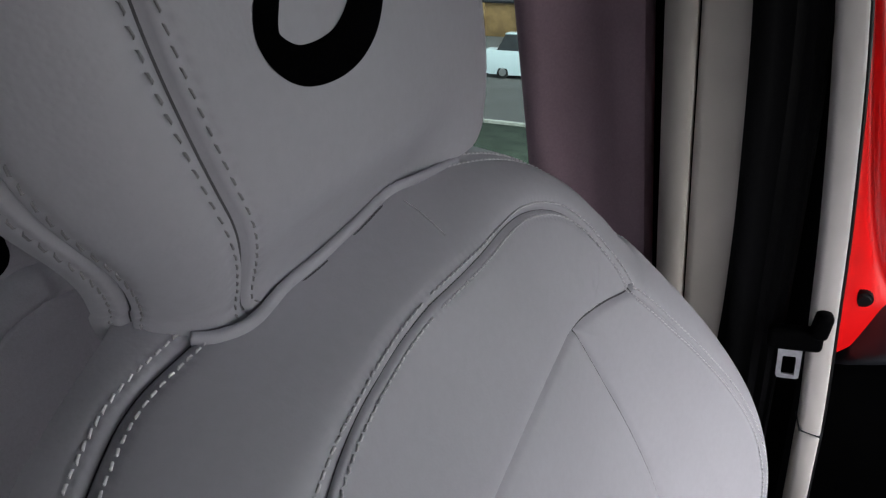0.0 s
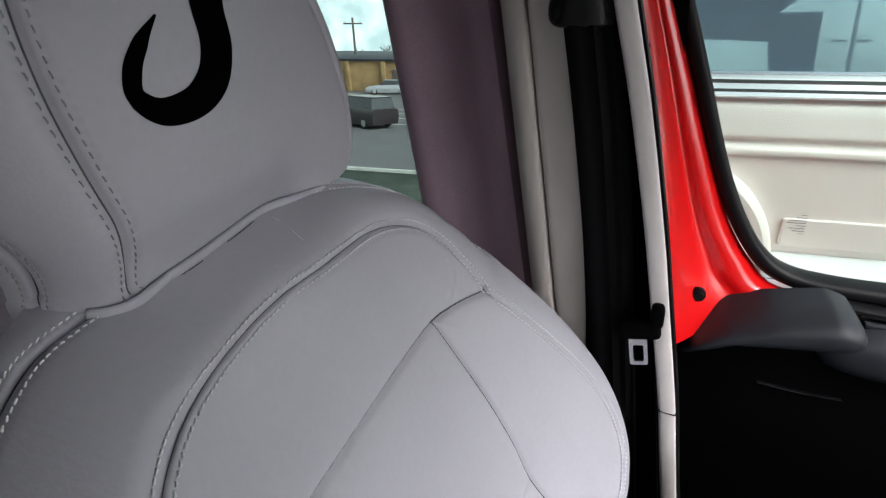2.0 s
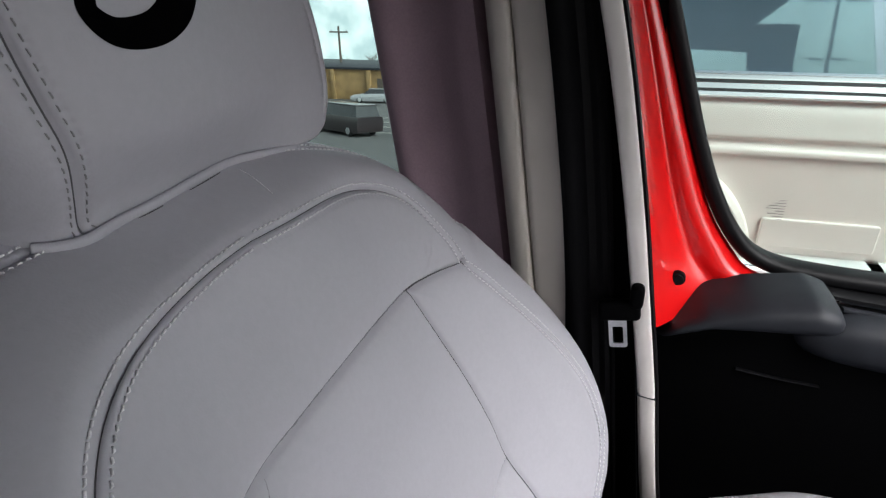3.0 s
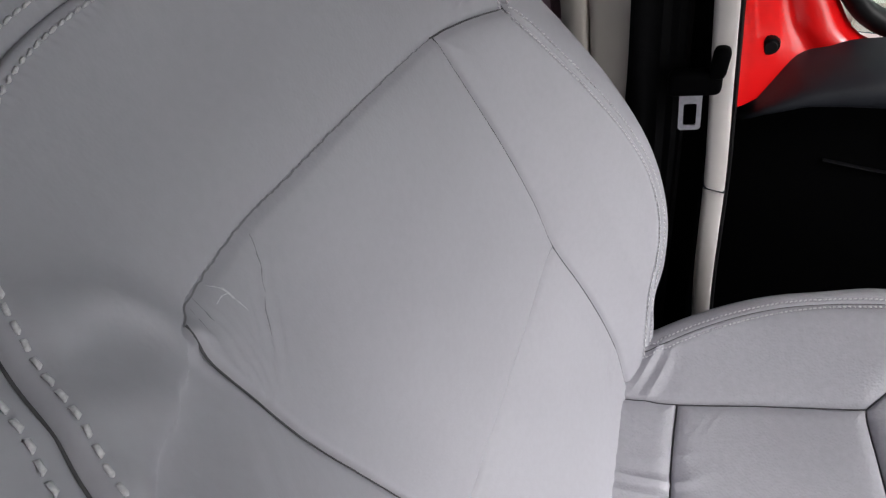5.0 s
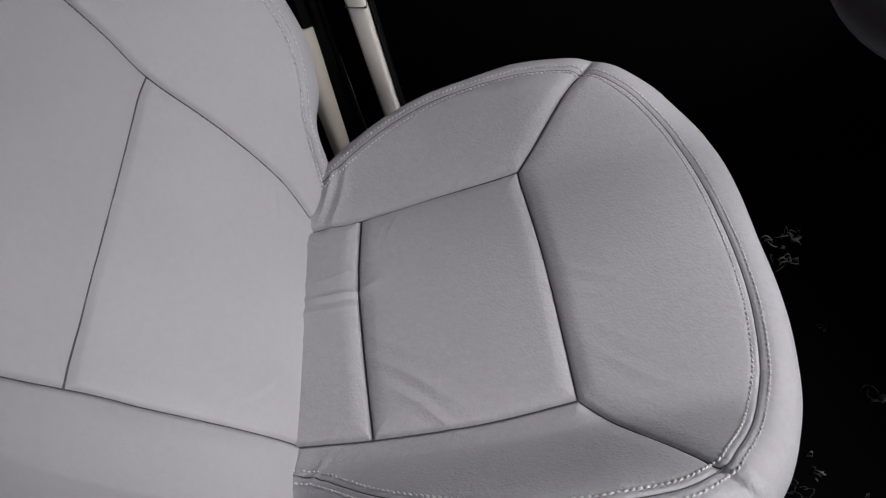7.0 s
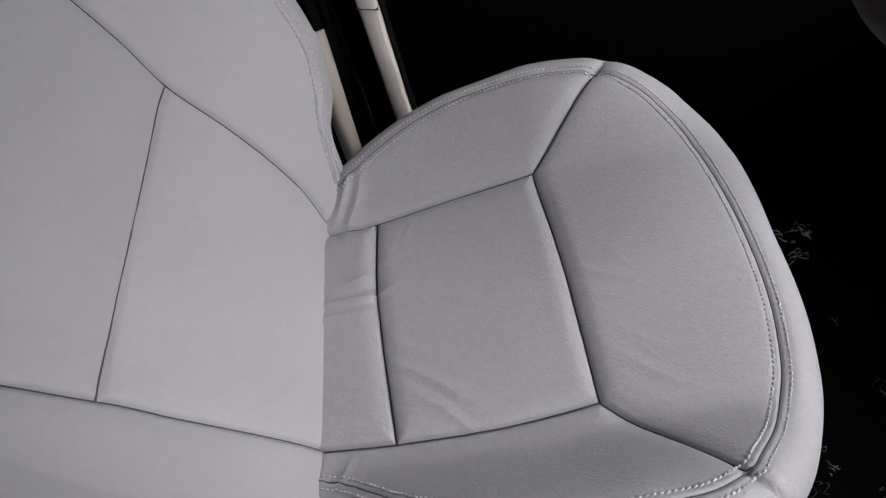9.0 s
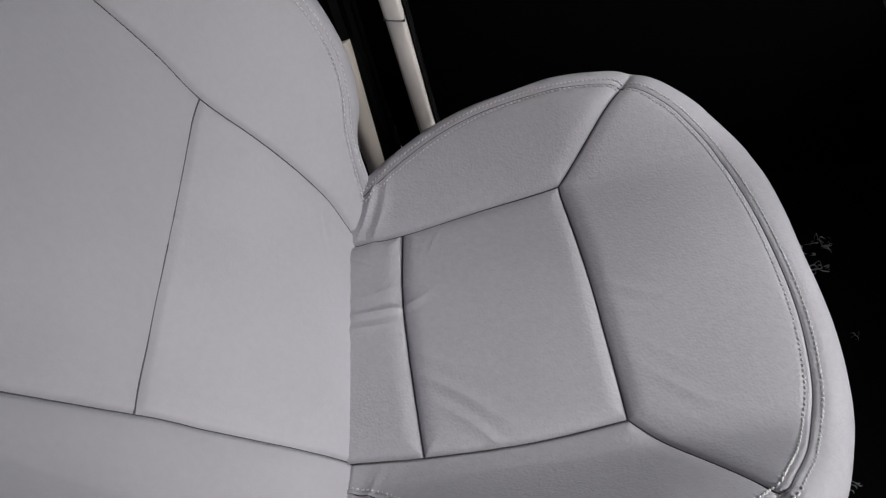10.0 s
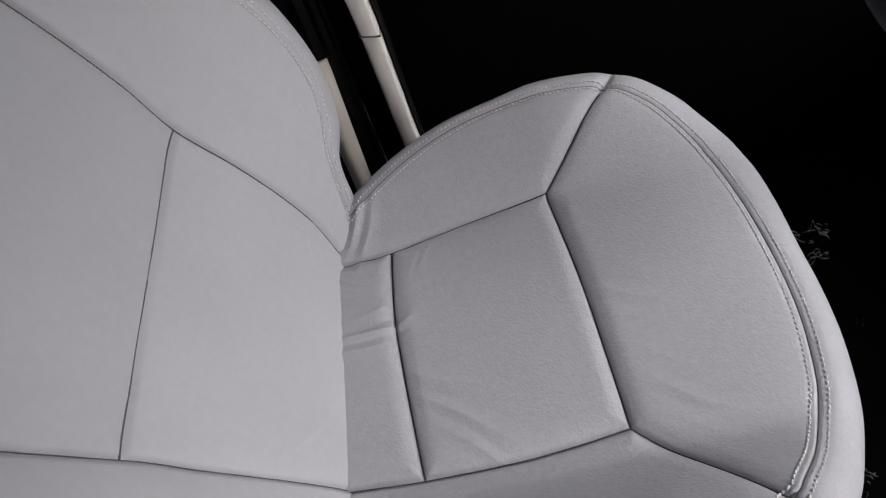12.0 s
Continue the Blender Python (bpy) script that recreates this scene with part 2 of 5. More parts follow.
def slab(outline, thick, axis="y", at=0.0, bevel=0.003, cut=None):
    """A flat board from a 2D outline, thickness along axis; outline in the other two axes in order. cut: an opening's outline."""
    bm = bmesh.new()

    def put(u, v, d):
        return {"y": (u, d, v), "x": (d, u, v), "z": (u, v, d)}[axis]

    loops = []
    for ring in [outline] + ([cut] if cut is not None else []):
        lo = [bm.verts.new(put(u, v, at)) for u, v in ring]
        hi = [bm.verts.new(put(u, v, at + thick)) for u, v in ring]
        loops.append((lo, hi))
        for i in range(len(ring)):
            j = (i + 1) % len(ring)
            bm.faces.new((lo[i], lo[j], hi[j], hi[i]))
    for k in (0, 1):
        if cut is None:
            bm.faces.new(loops[0][k])
        else:
            edges = []
            for ring in (loops[0][k], loops[1][k]):
                for i in range(len(ring)):
                    e = bm.edges.get((ring[i], ring[(i + 1) % len(ring)]))
                    edges.append(e)
            bmesh.ops.triangle_fill(bm, use_beauty=True, use_dissolve=False, edges=edges)
    bmesh.ops.recalc_face_normals(bm, faces=bm.faces)
    if bevel and cut is None:
        bmesh.ops.bevel(bm, geom=[e for e in bm.edges if abs(put(*([0] * 2), 1).index(1) - 9) > 0 and e.calc_face_angle(0) > 0.6], offset=bevel, segments=2, profile=0.5, affect="EDGES")
    return bm


def rounded(x0, z0, x1, z1, r, n=6):
    """A rectangle's outline with round corners."""
    out = []
    for cx, cz, a0 in ((x1 - r, z1 - r, 0), (x0 + r, z1 - r, 90), (x0 + r, z0 + r, 180), (x1 - r, z0 + r, 270)):
        for k in range(n + 1):
            a = radians(a0 + 90 * k / n)
            out.append((cx + r * math.cos(a), cz + r * math.sin(a)))
    return out


# ---- upholstery: a stuffed form over an outline, with sewn grooves and stitches ----
class Cushioned:
    """outline: closed 2D line of the edge seam. height(p): how far the cover stands out over the plane. place(p, h): 3D.
    roll(d): for directions from the middle, how far the border swells outwards and how deep it goes."""

    def __init__(self, outline, middle, height, place, swell, depth, rings=165, step=0.00165, border=40, hold=1.5, bend=None, wrap=1.0):
        self.line, self.middle, self.height, self.place = resampled(outline, step, True), np.array(middle), height, place
        n = len(self.line)
        out = np.roll(self.line, -1, 0) - np.roll(self.line, 1, 0)
        out = np.stack([out[:, 1], -out[:, 0]], 1)
        out /= np.linalg.norm(out, axis=1, keepdims=True)
        out *= np.sign(((self.line - self.middle) * out).sum(1).mean())
        self.out = out
        r = np.linspace(0, 1, rings) ** 0.8
        flat = self.middle + r[:, None, None] * (self.line - self.middle)[None]
        self.inside = flat.reshape(-1, 2)
        k = np.linspace(0, 1, border + 1)[1:]
        k = np.where(k > 0.62, 0.62 + (k - 0.62) * wrap, k)
        wide, deep = swell(self.line), depth(self.line)
        ang = k[:, None] ** (1 if bend is None else bend(self.line)[None]) * (np.pi * 0.5)
        turn = np.sin(ang)
        over = self.line[None] + out[None] * (wide[None] * turn)[..., None]
        self.over = over.reshape(-1, 2)
        self.sunk = (deep[None] * (1 - np.cos(ang)) ** (hold(self.line)[None] if callable(hold) else hold)).reshape(-1)
        self.k = np.repeat(k, n)
        self.n, self.rings, self.border = n, rings, border
        self.seams, self.soft = [], []

    def sew(self, line, width=0.0022, deep=0.005, pull=0.012, sink=0.004):
        self.seams.append((np.array(line, float), width, deep, pull, sink))

    def build(self, extra=None):
        pts = np.vstack([self.inside, self.over])
        h = np.r_[self.height(self.inside), self.height(np.tile(self.line, (self.border, 1))) - self.sunk]
        edge = np.r_[np.repeat(1 - np.linspace(0, 1, self.rings) ** 0.8, self.n) * np.tile(np.hypot(*(self.line - self.middle).T), self.rings), np.zeros(len(self.over))]
        dip = np.zeros(len(pts))
        inner = len(self.inside)
        for line, width, deep, pull, sink in self.seams:
            d = far_from(pts, line)
            fall = np.r_[np.ones(inner), 1 - 0.6 * self.k]
            dip = np.maximum(dip, fall * (deep * np.exp(-((d / width) ** 2)) + sink * np.exp(-((d / pull) ** 2))))
        if extra is not None:
            h[:inner] += extra(self.inside)
        h -= dip
        v = self.place(pts, h)
        # the edge seam's own groove, cut along the surface
        i = np.arange(self.n)
        faces = []
        rows = self.rings + self.border
        for a in range(rows - 1):
            lo, hi = a * self.n, (a + 1) * self.n
            faces.append(np.stack([lo + i, lo + (i + 1) % self.n, hi + (i + 1) % self.n, hi + i], 1))
        self.verts, self.faces = v, np.vstack(faces)
        self.mid = pts[self.faces].mean(1)
        self.row = np.repeat(np.arange(rows - 1), self.n)
        return self

    def edge_groove(self, row_at, width_rows, deep, towards=None, rows_of_stitch=None):
        """Presses a groove along one row of the form, by moving verts against their normals."""
        rows = self.rings + self.border
        v = self.verts.reshape(rows, self.n, 3)
        du = np.roll(v, -1, 1) - np.roll(v, 1, 1)
        dv = np.gradient(v, axis=0)
        nrm = np.cross(du, dv)
        nrm /= np.linalg.norm(nrm, axis=2, keepdims=True) + 1e-9
        probe = nrm[self.rings - 1].mean(0)
        run = np.zeros((rows, self.n))
        run[1:] = np.cumsum(np.linalg.norm(np.diff(v, axis=0), axis=2), axis=0)
        d = run - run[row_at][None]
        dip = deep * np.exp(-((d / width_rows) ** 2)) + 0.4 * deep * np.exp(-((d / (width_rows * 5)) ** 2))
        sign = np.sign((self.place(self.middle[None], np.array([0.01])) - self.place(self.middle[None], np.array([0.0])))[0] @ nrm[3].mean(0))
        self.normal = nrm * sign
        if rows_of_stitch:
            along_ = np.r_[0, np.cumsum(np.linalg.norm(np.diff(v[row_at], axis=0), axis=1))]
            beads = 0.55 + 0.45 * np.cos(2 * np.pi * along_ / rows_of_stitch[1])
            for off in (-rows_of_stitch[0], rows_of_stitch[0]):
                dip = dip + 0.0014 * np.exp(-(((d - off) / 0.0021) ** 2)) * beads[None]
        if towards is not None:
            dip = dip * towards[None]
        self.verts = (v - self.normal * dip[..., None]).reshape(-1, 3)
        self.run = run

    def piece(self, name, pick, material, parent, label=""):
        f = self.faces[pick]
        used, inv = np.unique(f, return_inverse=True)
        return part(name, mesh_of(name, self.verts[used], inv.reshape(-1, 4), material), None, parent, label)

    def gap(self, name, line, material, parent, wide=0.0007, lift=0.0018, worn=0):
        """A narrow strip over a sewn groove, standing in for its dark shade."""
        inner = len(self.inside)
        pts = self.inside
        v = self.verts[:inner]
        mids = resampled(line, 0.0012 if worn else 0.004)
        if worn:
            # a ragged line that thins out at its ends
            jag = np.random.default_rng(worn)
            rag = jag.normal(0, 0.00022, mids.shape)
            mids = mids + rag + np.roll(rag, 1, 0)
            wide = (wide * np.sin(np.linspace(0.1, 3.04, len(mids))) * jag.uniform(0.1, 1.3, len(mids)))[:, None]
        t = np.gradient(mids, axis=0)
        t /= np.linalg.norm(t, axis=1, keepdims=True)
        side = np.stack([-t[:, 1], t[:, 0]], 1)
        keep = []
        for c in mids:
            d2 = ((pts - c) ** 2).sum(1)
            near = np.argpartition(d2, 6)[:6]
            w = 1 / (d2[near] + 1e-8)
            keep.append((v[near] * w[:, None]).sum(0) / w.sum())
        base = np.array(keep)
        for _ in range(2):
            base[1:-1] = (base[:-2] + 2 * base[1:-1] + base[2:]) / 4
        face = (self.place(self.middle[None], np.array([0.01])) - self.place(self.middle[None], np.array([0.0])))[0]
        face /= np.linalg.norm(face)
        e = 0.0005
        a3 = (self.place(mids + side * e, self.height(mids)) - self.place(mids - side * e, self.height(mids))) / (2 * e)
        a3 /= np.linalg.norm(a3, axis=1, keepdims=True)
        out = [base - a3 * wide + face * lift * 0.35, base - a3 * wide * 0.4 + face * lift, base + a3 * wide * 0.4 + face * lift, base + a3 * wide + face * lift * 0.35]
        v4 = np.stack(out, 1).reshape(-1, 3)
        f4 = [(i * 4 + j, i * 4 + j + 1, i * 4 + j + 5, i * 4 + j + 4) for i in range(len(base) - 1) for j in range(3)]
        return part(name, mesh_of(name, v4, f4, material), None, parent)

    def row_gap(self, name, row_at, material, parent, wide=0.0006, where=None):
        # a dark strip put in for the shade along an edge seam
        v = self.verts.reshape(self.rings + self.border, self.n, 3)
        c, n_ = v[row_at], self.normal[row_at]
        for _ in range(6):
            c = (np.roll(c, 1, 0) + 2 * c + np.roll(c, -1, 0)) / 4
        t = np.roll(c, -1, 0) - np.roll(c, 1, 0)
        a3 = np.cross(n_, t)
        a3 /= np.linalg.norm(a3, axis=1, keepdims=True) + 1e-9
        v4 = np.stack([c - a3 * wide + n_ * 0.0002, c - a3 * wide * 0.4 + n_ * 0.001, c + a3 * wide * 0.4 + n_ * 0.001, c + a3 * wide + n_ * 0.0002], 1).reshape(-1, 3)
        f4 = [(i * 4 + j, i * 4 + j + 1, ((i + 1) % self.n) * 4 + j + 1, ((i + 1) % self.n) * 4 + j) for i in range(self.n) if where is None or where(c[i]) for j in range(3)]
        return part(name, mesh_of(name, v4, f4, material), None, parent)

    def stitches(self, name, parent, material, along, offsets, pitch=0.0062, size=(0.0042, 0.0011), where=None):
        """Thread stitches beside a row of the form: offsets in metres along the surface, across the seam."""
        rows = self.rings + self.border
        v = self.verts.reshape(rows, self.n, 3)
        for off in offsets:
            out_v, out_f = [], []
            line, nrm = [], []
            for j in range(self.n):
                s = self.run[along, j] + off
                a = int(np.clip(np.searchsorted(self.run[:, j], s), 1, rows - 1))
                w = (s - self.run[a - 1, j]) / max(1e-9, self.run[a, j] - self.run[a - 1, j])
                line.append(v[a - 1, j] * (1 - w) + v[a, j] * w)
                nrm.append(self.normal[a, j])
            add_stitches(np.array(line), np.array(nrm), pitch, size, out_v, out_f, where, True)
            tagged(part(name, mesh_of(name, out_v, out_f, material), None, parent), "row of small thread stitches", kind="stuff")


def add_stitches(line, nrm, pitch, size, out_v, out_f, where=None, closed=False):
    run = np.r_[0, np.cumsum(np.linalg.norm(np.diff(line, axis=0), axis=1))]
    for s in np.arange(pitch, run[-1] - pitch, pitch):
        c = np.array([np.interp(s, run, line[:, k]) for k in range(3)])
        e = np.array([np.interp(s + 0.001, run, line[:, k]) for k in range(3)])
        m = np.array([np.interp(s, run, nrm[:, k]) for k in range(3)])
        if where is not None and not where(c):
            continue
        t = e - c
        t /= np.linalg.norm(t) + 1e-9
        m /= np.linalg.norm(m) + 1e-9
        b = np.cross(m, t)
        t, b = t * 0.995 + b * 0.1, b * 0.995 - t * 0.1
        at = len(out_v)
        for du, w in ((-0.5, 0.35), (-0.34, 1.0), (0.34, 1.0), (0.5, 0.35)):
            lift = 0.0009 if abs(du) < 0.4 else -0.0003
            for k in range(5):
                a = 2 * np.pi * k / 5
                out_v.append(c + t * du * size[0] + b * math.cos(a) * size[1] * 0.5 * w + m * (lift + math.sin(a) * size[1] * 0.5 * w))
        for q in range(3):
            for k in range(5):
                out_f.append((at + q * 5 + k, at + q * 5 + (k + 1) % 5, at + (q + 1) * 5 + (k + 1) % 5, at + (q + 1) * 5 + k))

# ---- the driver's seat ----
YC = 0.272
BACK_EDGE = [(-0.03, 0.868), (0.06, 0.866), (0.125, 0.857), (0.172, 0.840), (0.194, 0.817), (0.203, 0.785), (0.208, 0.747), (0.222, 0.713), (0.240, 0.668),
             (0.255, 0.615), (0.261, 0.56), (0.253, 0.505), (0.234, 0.462), (0.203, 0.42), (0.172, 0.36), (0.135, 0.30), (0.06, 0.25), (-0.06, 0.22), (-0.14, 0.26), (-0.20, 0.33),
             (-0.258, 0.42), (-0.296, 0.5), (-0.315, 0.58), (-0.32, 0.66), (-0.31, 0.72), (-0.291, 0.77), (-0.265, 0.81), (-0.232, 0.838), (-0.18, 0.855), (-0.10, 0.863)]


def around(points):
    return smooth_line(points + points[:1], 10)[:-1]


def both_sides(half):
    """A closed outline from its half with positive first values."""
    return smooth_line(half + [(-p, q) for p, q in half[-2::-1]], 10)[:-1]


def back_plane(p, q):
    c = np.clip(p, -0.2, 0.2)
    low = 0.41 * np.clip((0.12 - p) / 0.25, 0, 1) * 0.16 * ease(0.49 - q, 0.0, 0.18)
    return -0.1 + 0.06 * c + (0.43 + 0.6 * c) * (0.745 - q) + low


def back_height(s):
    p, q = s.T
    fade = 1 - np.where(p > 0, 0.6, 0.4) * np.clip((q - 0.74) / 0.12, 0, 1)
    wing = 0.065 * np.clip((abs(p) - 0.10) / 0.14, 0, 1.3) ** 2 * fade
    return wing - 0.016 * ease(q, 0.76, 0.84) * ease(-p, -0.06, 0.08)


def back_place(s, h):
    return np.stack([back_plane(s[:, 0], s[:, 1]) + h, YC + s[:, 0], s[:, 1]], 1)


T, P, M, L = (0.123, 0.7505), (-0.208, 0.768), (0.134, 0.539), (-0.138, 0.465)
SEAM_TP = smooth_line([(0.208, 0.7475), (0.165, 0.7495), T, (0.04, 0.752), (-0.05, 0.752), (-0.11, 0.752), (-0.16, 0.757), (-0.19, 0.7635), P, (-0.212, 0.7695)])
SEAM_FAR = smooth_line([T, (0.131, 0.695), (0.137, 0.64), (0.138, 0.585), M, (0.142, 0.485), (0.146, 0.435), (0.145, 0.39), (0.138, 0.355), (0.118, 0.28)])
SEAM_NEAR = smooth_line([P, (-0.2105, 0.75), (-0.204, 0.715), (-0.194, 0.67), (-0.180, 0.622), (-0.161, 0.555), L, (-0.1345, 0.42), (-0.132, 0.375), (-0.129, 0.335), (-0.122, 0.285), (-0.117, 0.25)])
SEAM_P_SIDE = smooth_line([P, (-0.2240, 0.7690), (-0.2410, 0.7740), (-0.2590, 0.7792), (-0.2870, 0.7820)])
FOLDS = [smooth_line(line) for line in ([(-0.2435, 0.8170), (-0.2320, 0.8116), (-0.2210, 0.8018), (-0.2155, 0.7870), (-0.2090, 0.7710)], [(-0.2650, 0.8090), (-0.2583, 0.8044), (-0.2450, 0.7927), (-0.2270, 0.7770)],
                                        [(-0.2690, 0.7940), (-0.2570, 0.7910), (-0.2450, 0.7820)])]
PAD_EDGE = smooth_line([(-0.1250, 0.7560), (-0.1340, 0.7506), (-0.1410, 0.7410), (-0.1540, 0.7360), (-0.1650, 0.7292), (-0.1790, 0.7240), (-0.1870, 0.7150), (-0.1950, 0.7120)])


def fold_step(s, line, deep, reach):
    """A sharp fold: the cover falls away below the line and climbs back softly."""
    d = far_from(s, line)
    side = s[:, 1] - np.interp(s[:, 0], line[::-1, 0], line[::-1, 1])
    inside_ = ease(s[:, 0], line[-1, 0] - 0.01, line[-1, 0] + 0.01) * ease(-s[:, 0], -line[0, 0], -line[0, 0] + 0.012)
    return -deep * inside_ * np.where(side < 0, d / reach * np.exp(1 - d / reach), 0)
SEAM_ML = smooth_line([M, (0.040, 0.5125), (-0.045, 0.488), (-0.10, 0.472), L])


def creases(s, spots):
    """Shallow wrinkles of worn leather: (p, q, reach, angle, spacing, height) each."""
    out = np.zeros(len(s))
    for p, q, reach, angle, gap, high in spots:
        d = s - (p, q)
        c, n = math.cos(radians(angle)), math.sin(radians(angle))
        u, w = d[:, 0] * c + d[:, 1] * n, -d[:, 0] * n + d[:, 1] * c
        warp = 0.35 * np.sin(u / gap * 0.9 + p * 50) + 0.5 * np.sin(u / gap * 0.37 + 2)
        turn = w / gap + 0.5 * warp + 0.18 * np.sin(w / gap * 2.3 + u / gap * 0.6)
        fold = np.floor(turn)
        size = 0.35 + 0.65 * abs(np.sin(fold * 12.99 + p * 78.2))
        drift = (np.sin(fold * 7.31 + q * 40) * 0.8) * reach
        wave = (1 - 2.2 * abs(turn - fold - 0.5)) * size
        wave = np.sign(wave) * abs(wave) ** 1.3
        out += 2.3 * high * wave * np.exp(-(((u - drift) / (reach * 1.3)) ** 2) - ((w / reach) ** 2))
    return out


driver_seat = thing("driver_seat", "light grey leather van seat with stitched panels on its pedestal", "seat", (0.2, YC, 0))


def under(ob, top):
    """Makes ob a part of top without moving it."""
    ob.parent = top
    ob.matrix_parent_inverse = Matrix.Translation(top.location).inverted()
    return ob


backrest = under(new("backrest"), driver_seat)
form = Cushioned(around(BACK_EDGE), (0, 0.56), back_height, back_place,
                 lambda s: 0.058 + ease(s[:, 1], 0.79, 0.86) * (-0.018 + 0.006 * ease(s[:, 0], -0.08, 0.0)) + ease(s[:, 0], 0.1, 0.2) * (0.040 * ease(s[:, 1], 0.38, 0.50) * ease(-s[:, 1], -0.85, -0.74) - 0.020 * ease(-s[:, 1], -0.50, -0.38)), lambda s: 0.12 + 0.03 * ease(s[:, 1], 0.8, 0.86) * ease(s[:, 0], -0.15, -0.05) - 0.014 * ease(-s[:, 0], 0.08, 0.18) * ease(s[:, 1], 0.66, 0.78),
                 hold=lambda s: 1.6 - 0.85 * ease(s[:, 1], 0.8, 0.86) * ease(-s[:, 0], -0.16, 0.0),
                 bend=lambda s: 1 - 0.55 * ease(-s[:, 0], 0.08, 0.18) * ease(s[:, 1], 0.66, 0.78))
for seam in (SEAM_FAR, SEAM_NEAR, SEAM_ML):
    form.sew(seam)
form.sew(SEAM_TP, 0.0026, 0.0055, 0.013, 0.0045)
form.sew(SEAM_P_SIDE, 0.002, 0.001, 0.02, 0.003)
form.sew(PAD_EDGE, 0.0016, 0.0011, 0.007, 0.0007)
form.build(lambda s: fold_step(s, SEAM_P_SIDE, 0.006, 0.01) + sum(0.005 * np.exp(-((far_from(s, fold - (0, 0.006)) / 0.0075) ** 2)) for fold in FOLDS) + creases(s, [(0.165, 0.772, 0.016, 68, 0.02, 0.0014), (0.176, 0.776, 0.014, 42, 0.009, 0.0011), (0.125, 0.752, 0.008, 60, 0.007, 0.0006), (-0.157, 0.733, 0.016, 38, 0.012, 0.0011), (-0.198, 0.757, 0.009, 80, 0.0045, 0.0013), (-0.190, 0.733, 0.014, 75, 0.007, 0.0006), (-0.172, 0.743, 0.02, 30, 0.006, 0.0003), (-0.242, 0.733, 0.022, 20, 0.035, 0.0016),
                                 (-0.239, 0.813, 0.018, -8, 0.045, 0.0016), (-0.247, 0.803, 0.014, 8, 0.014, 0.0008), (-0.177, 0.718, 0.012, 30, 0.016, 0.0014), (0.11, 0.38, 0.016, 35, 0.018, 0.001), (-0.1, 0.36, 0.018, -35, 0.018, 0.001)]))
EDGE = form.rings - 1
OUTER = EDGE + int(0.62 * form.border)
form.edge_groove(EDGE, 0.002, 0.0045, None, (0.0075, 0.006))
form.edge_groove(OUTER, 0.002, 0.004, ease(form.line[:, 1], 0.6, 0.75), (0.0075, 0.006))
p, q = form.mid.T
flat = form.row < EDGE
up = q > np.interp(p, SEAM_TP[::-1, 0], SEAM_TP[::-1, 1])
far_side = p > np.interp(q, SEAM_FAR[::-1, 1], SEAM_FAR[::-1, 0])
near_side = p < np.interp(q, SEAM_NEAR[::-1, 1], SEAM_NEAR[::-1, 0])
low = q < np.interp(p, SEAM_ML[::-1, 0], SEAM_ML[::-1, 1])
core = flat & ~up & ~far_side & ~near_side
for name, pick in (("upper_panel", flat & up), ("door_side_bolster", flat & ~up & far_side), ("aisle_side_bolster", flat & ~up & near_side & ~far_side),
                   ("back_insert", core & ~low), ("lower_insert", core & low), ("top_border", ~flat & (form.row < OUTER)), ("side_boxing", form.row >= OUTER)):
    form.piece(name, pick, LEATHER_SMOOTH, backrest)
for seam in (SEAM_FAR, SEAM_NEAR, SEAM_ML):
    form.gap("seam", seam, SEAM_SHADE, backrest, 0.00045)
form.gap("seam", SEAM_TP[:34], SEAM_SHADE, backrest)
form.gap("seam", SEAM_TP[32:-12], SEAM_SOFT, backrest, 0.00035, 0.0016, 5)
for line in ([(-0.1810, 0.7600), (-0.1765, 0.7540), (-0.1750, 0.7480), (-0.1745, 0.7410)], [(-0.1755, 0.7510), (-0.1800, 0.7535), (-0.1860, 0.7550)]):
    form.gap("scuff", smooth_line(line, 6), SCUFF, backrest, 0.0006, 0.0004, 7)
# thin strips in the darker tone, painting the shade of small creases
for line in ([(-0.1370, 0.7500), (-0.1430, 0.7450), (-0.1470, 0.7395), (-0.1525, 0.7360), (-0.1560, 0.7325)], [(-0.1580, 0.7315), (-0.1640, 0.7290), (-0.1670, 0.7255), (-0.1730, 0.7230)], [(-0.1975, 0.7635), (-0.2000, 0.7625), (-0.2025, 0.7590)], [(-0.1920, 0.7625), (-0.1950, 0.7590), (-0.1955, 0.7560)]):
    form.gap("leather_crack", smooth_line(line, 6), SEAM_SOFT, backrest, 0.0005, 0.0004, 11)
form.row_gap("seam", EDGE, SEAM_SHADE, backrest, 0.00035)
form.row_gap("seam", OUTER, SEAM_SHADE, backrest, where=lambda c: c[2] > 0.72)
form.stitches("stitching", backrest, THREAD, EDGE, (-0.0075, 0.0075), 0.006, (0.0046, 0.0016), where=lambda c: c[2] > 0.33)
form.stitches("stitching", backrest, THREAD, OUTER, (-0.0075, 0.0075), 0.006, (0.0046, 0.0015), where=lambda c: c[2] > 0.72)
rim = form.verts.reshape(-1, form.n, 3)[-1]
part("back_shell", mesh_of("back_shell", np.vstack([rim, (rim - rim.mean(0)) * (1, 0.86, 0.86) + rim.mean(0) - (0.02, 0, 0)]), [tuple(range(form.n, 2 * form.n))] + [(j, (j + 1) % form.n, form.n + (j + 1) % form.n, form.n + j) for j in range(form.n)], BLACK_PLASTIC), None, backrest, "black plastic shell on the back of the seat")

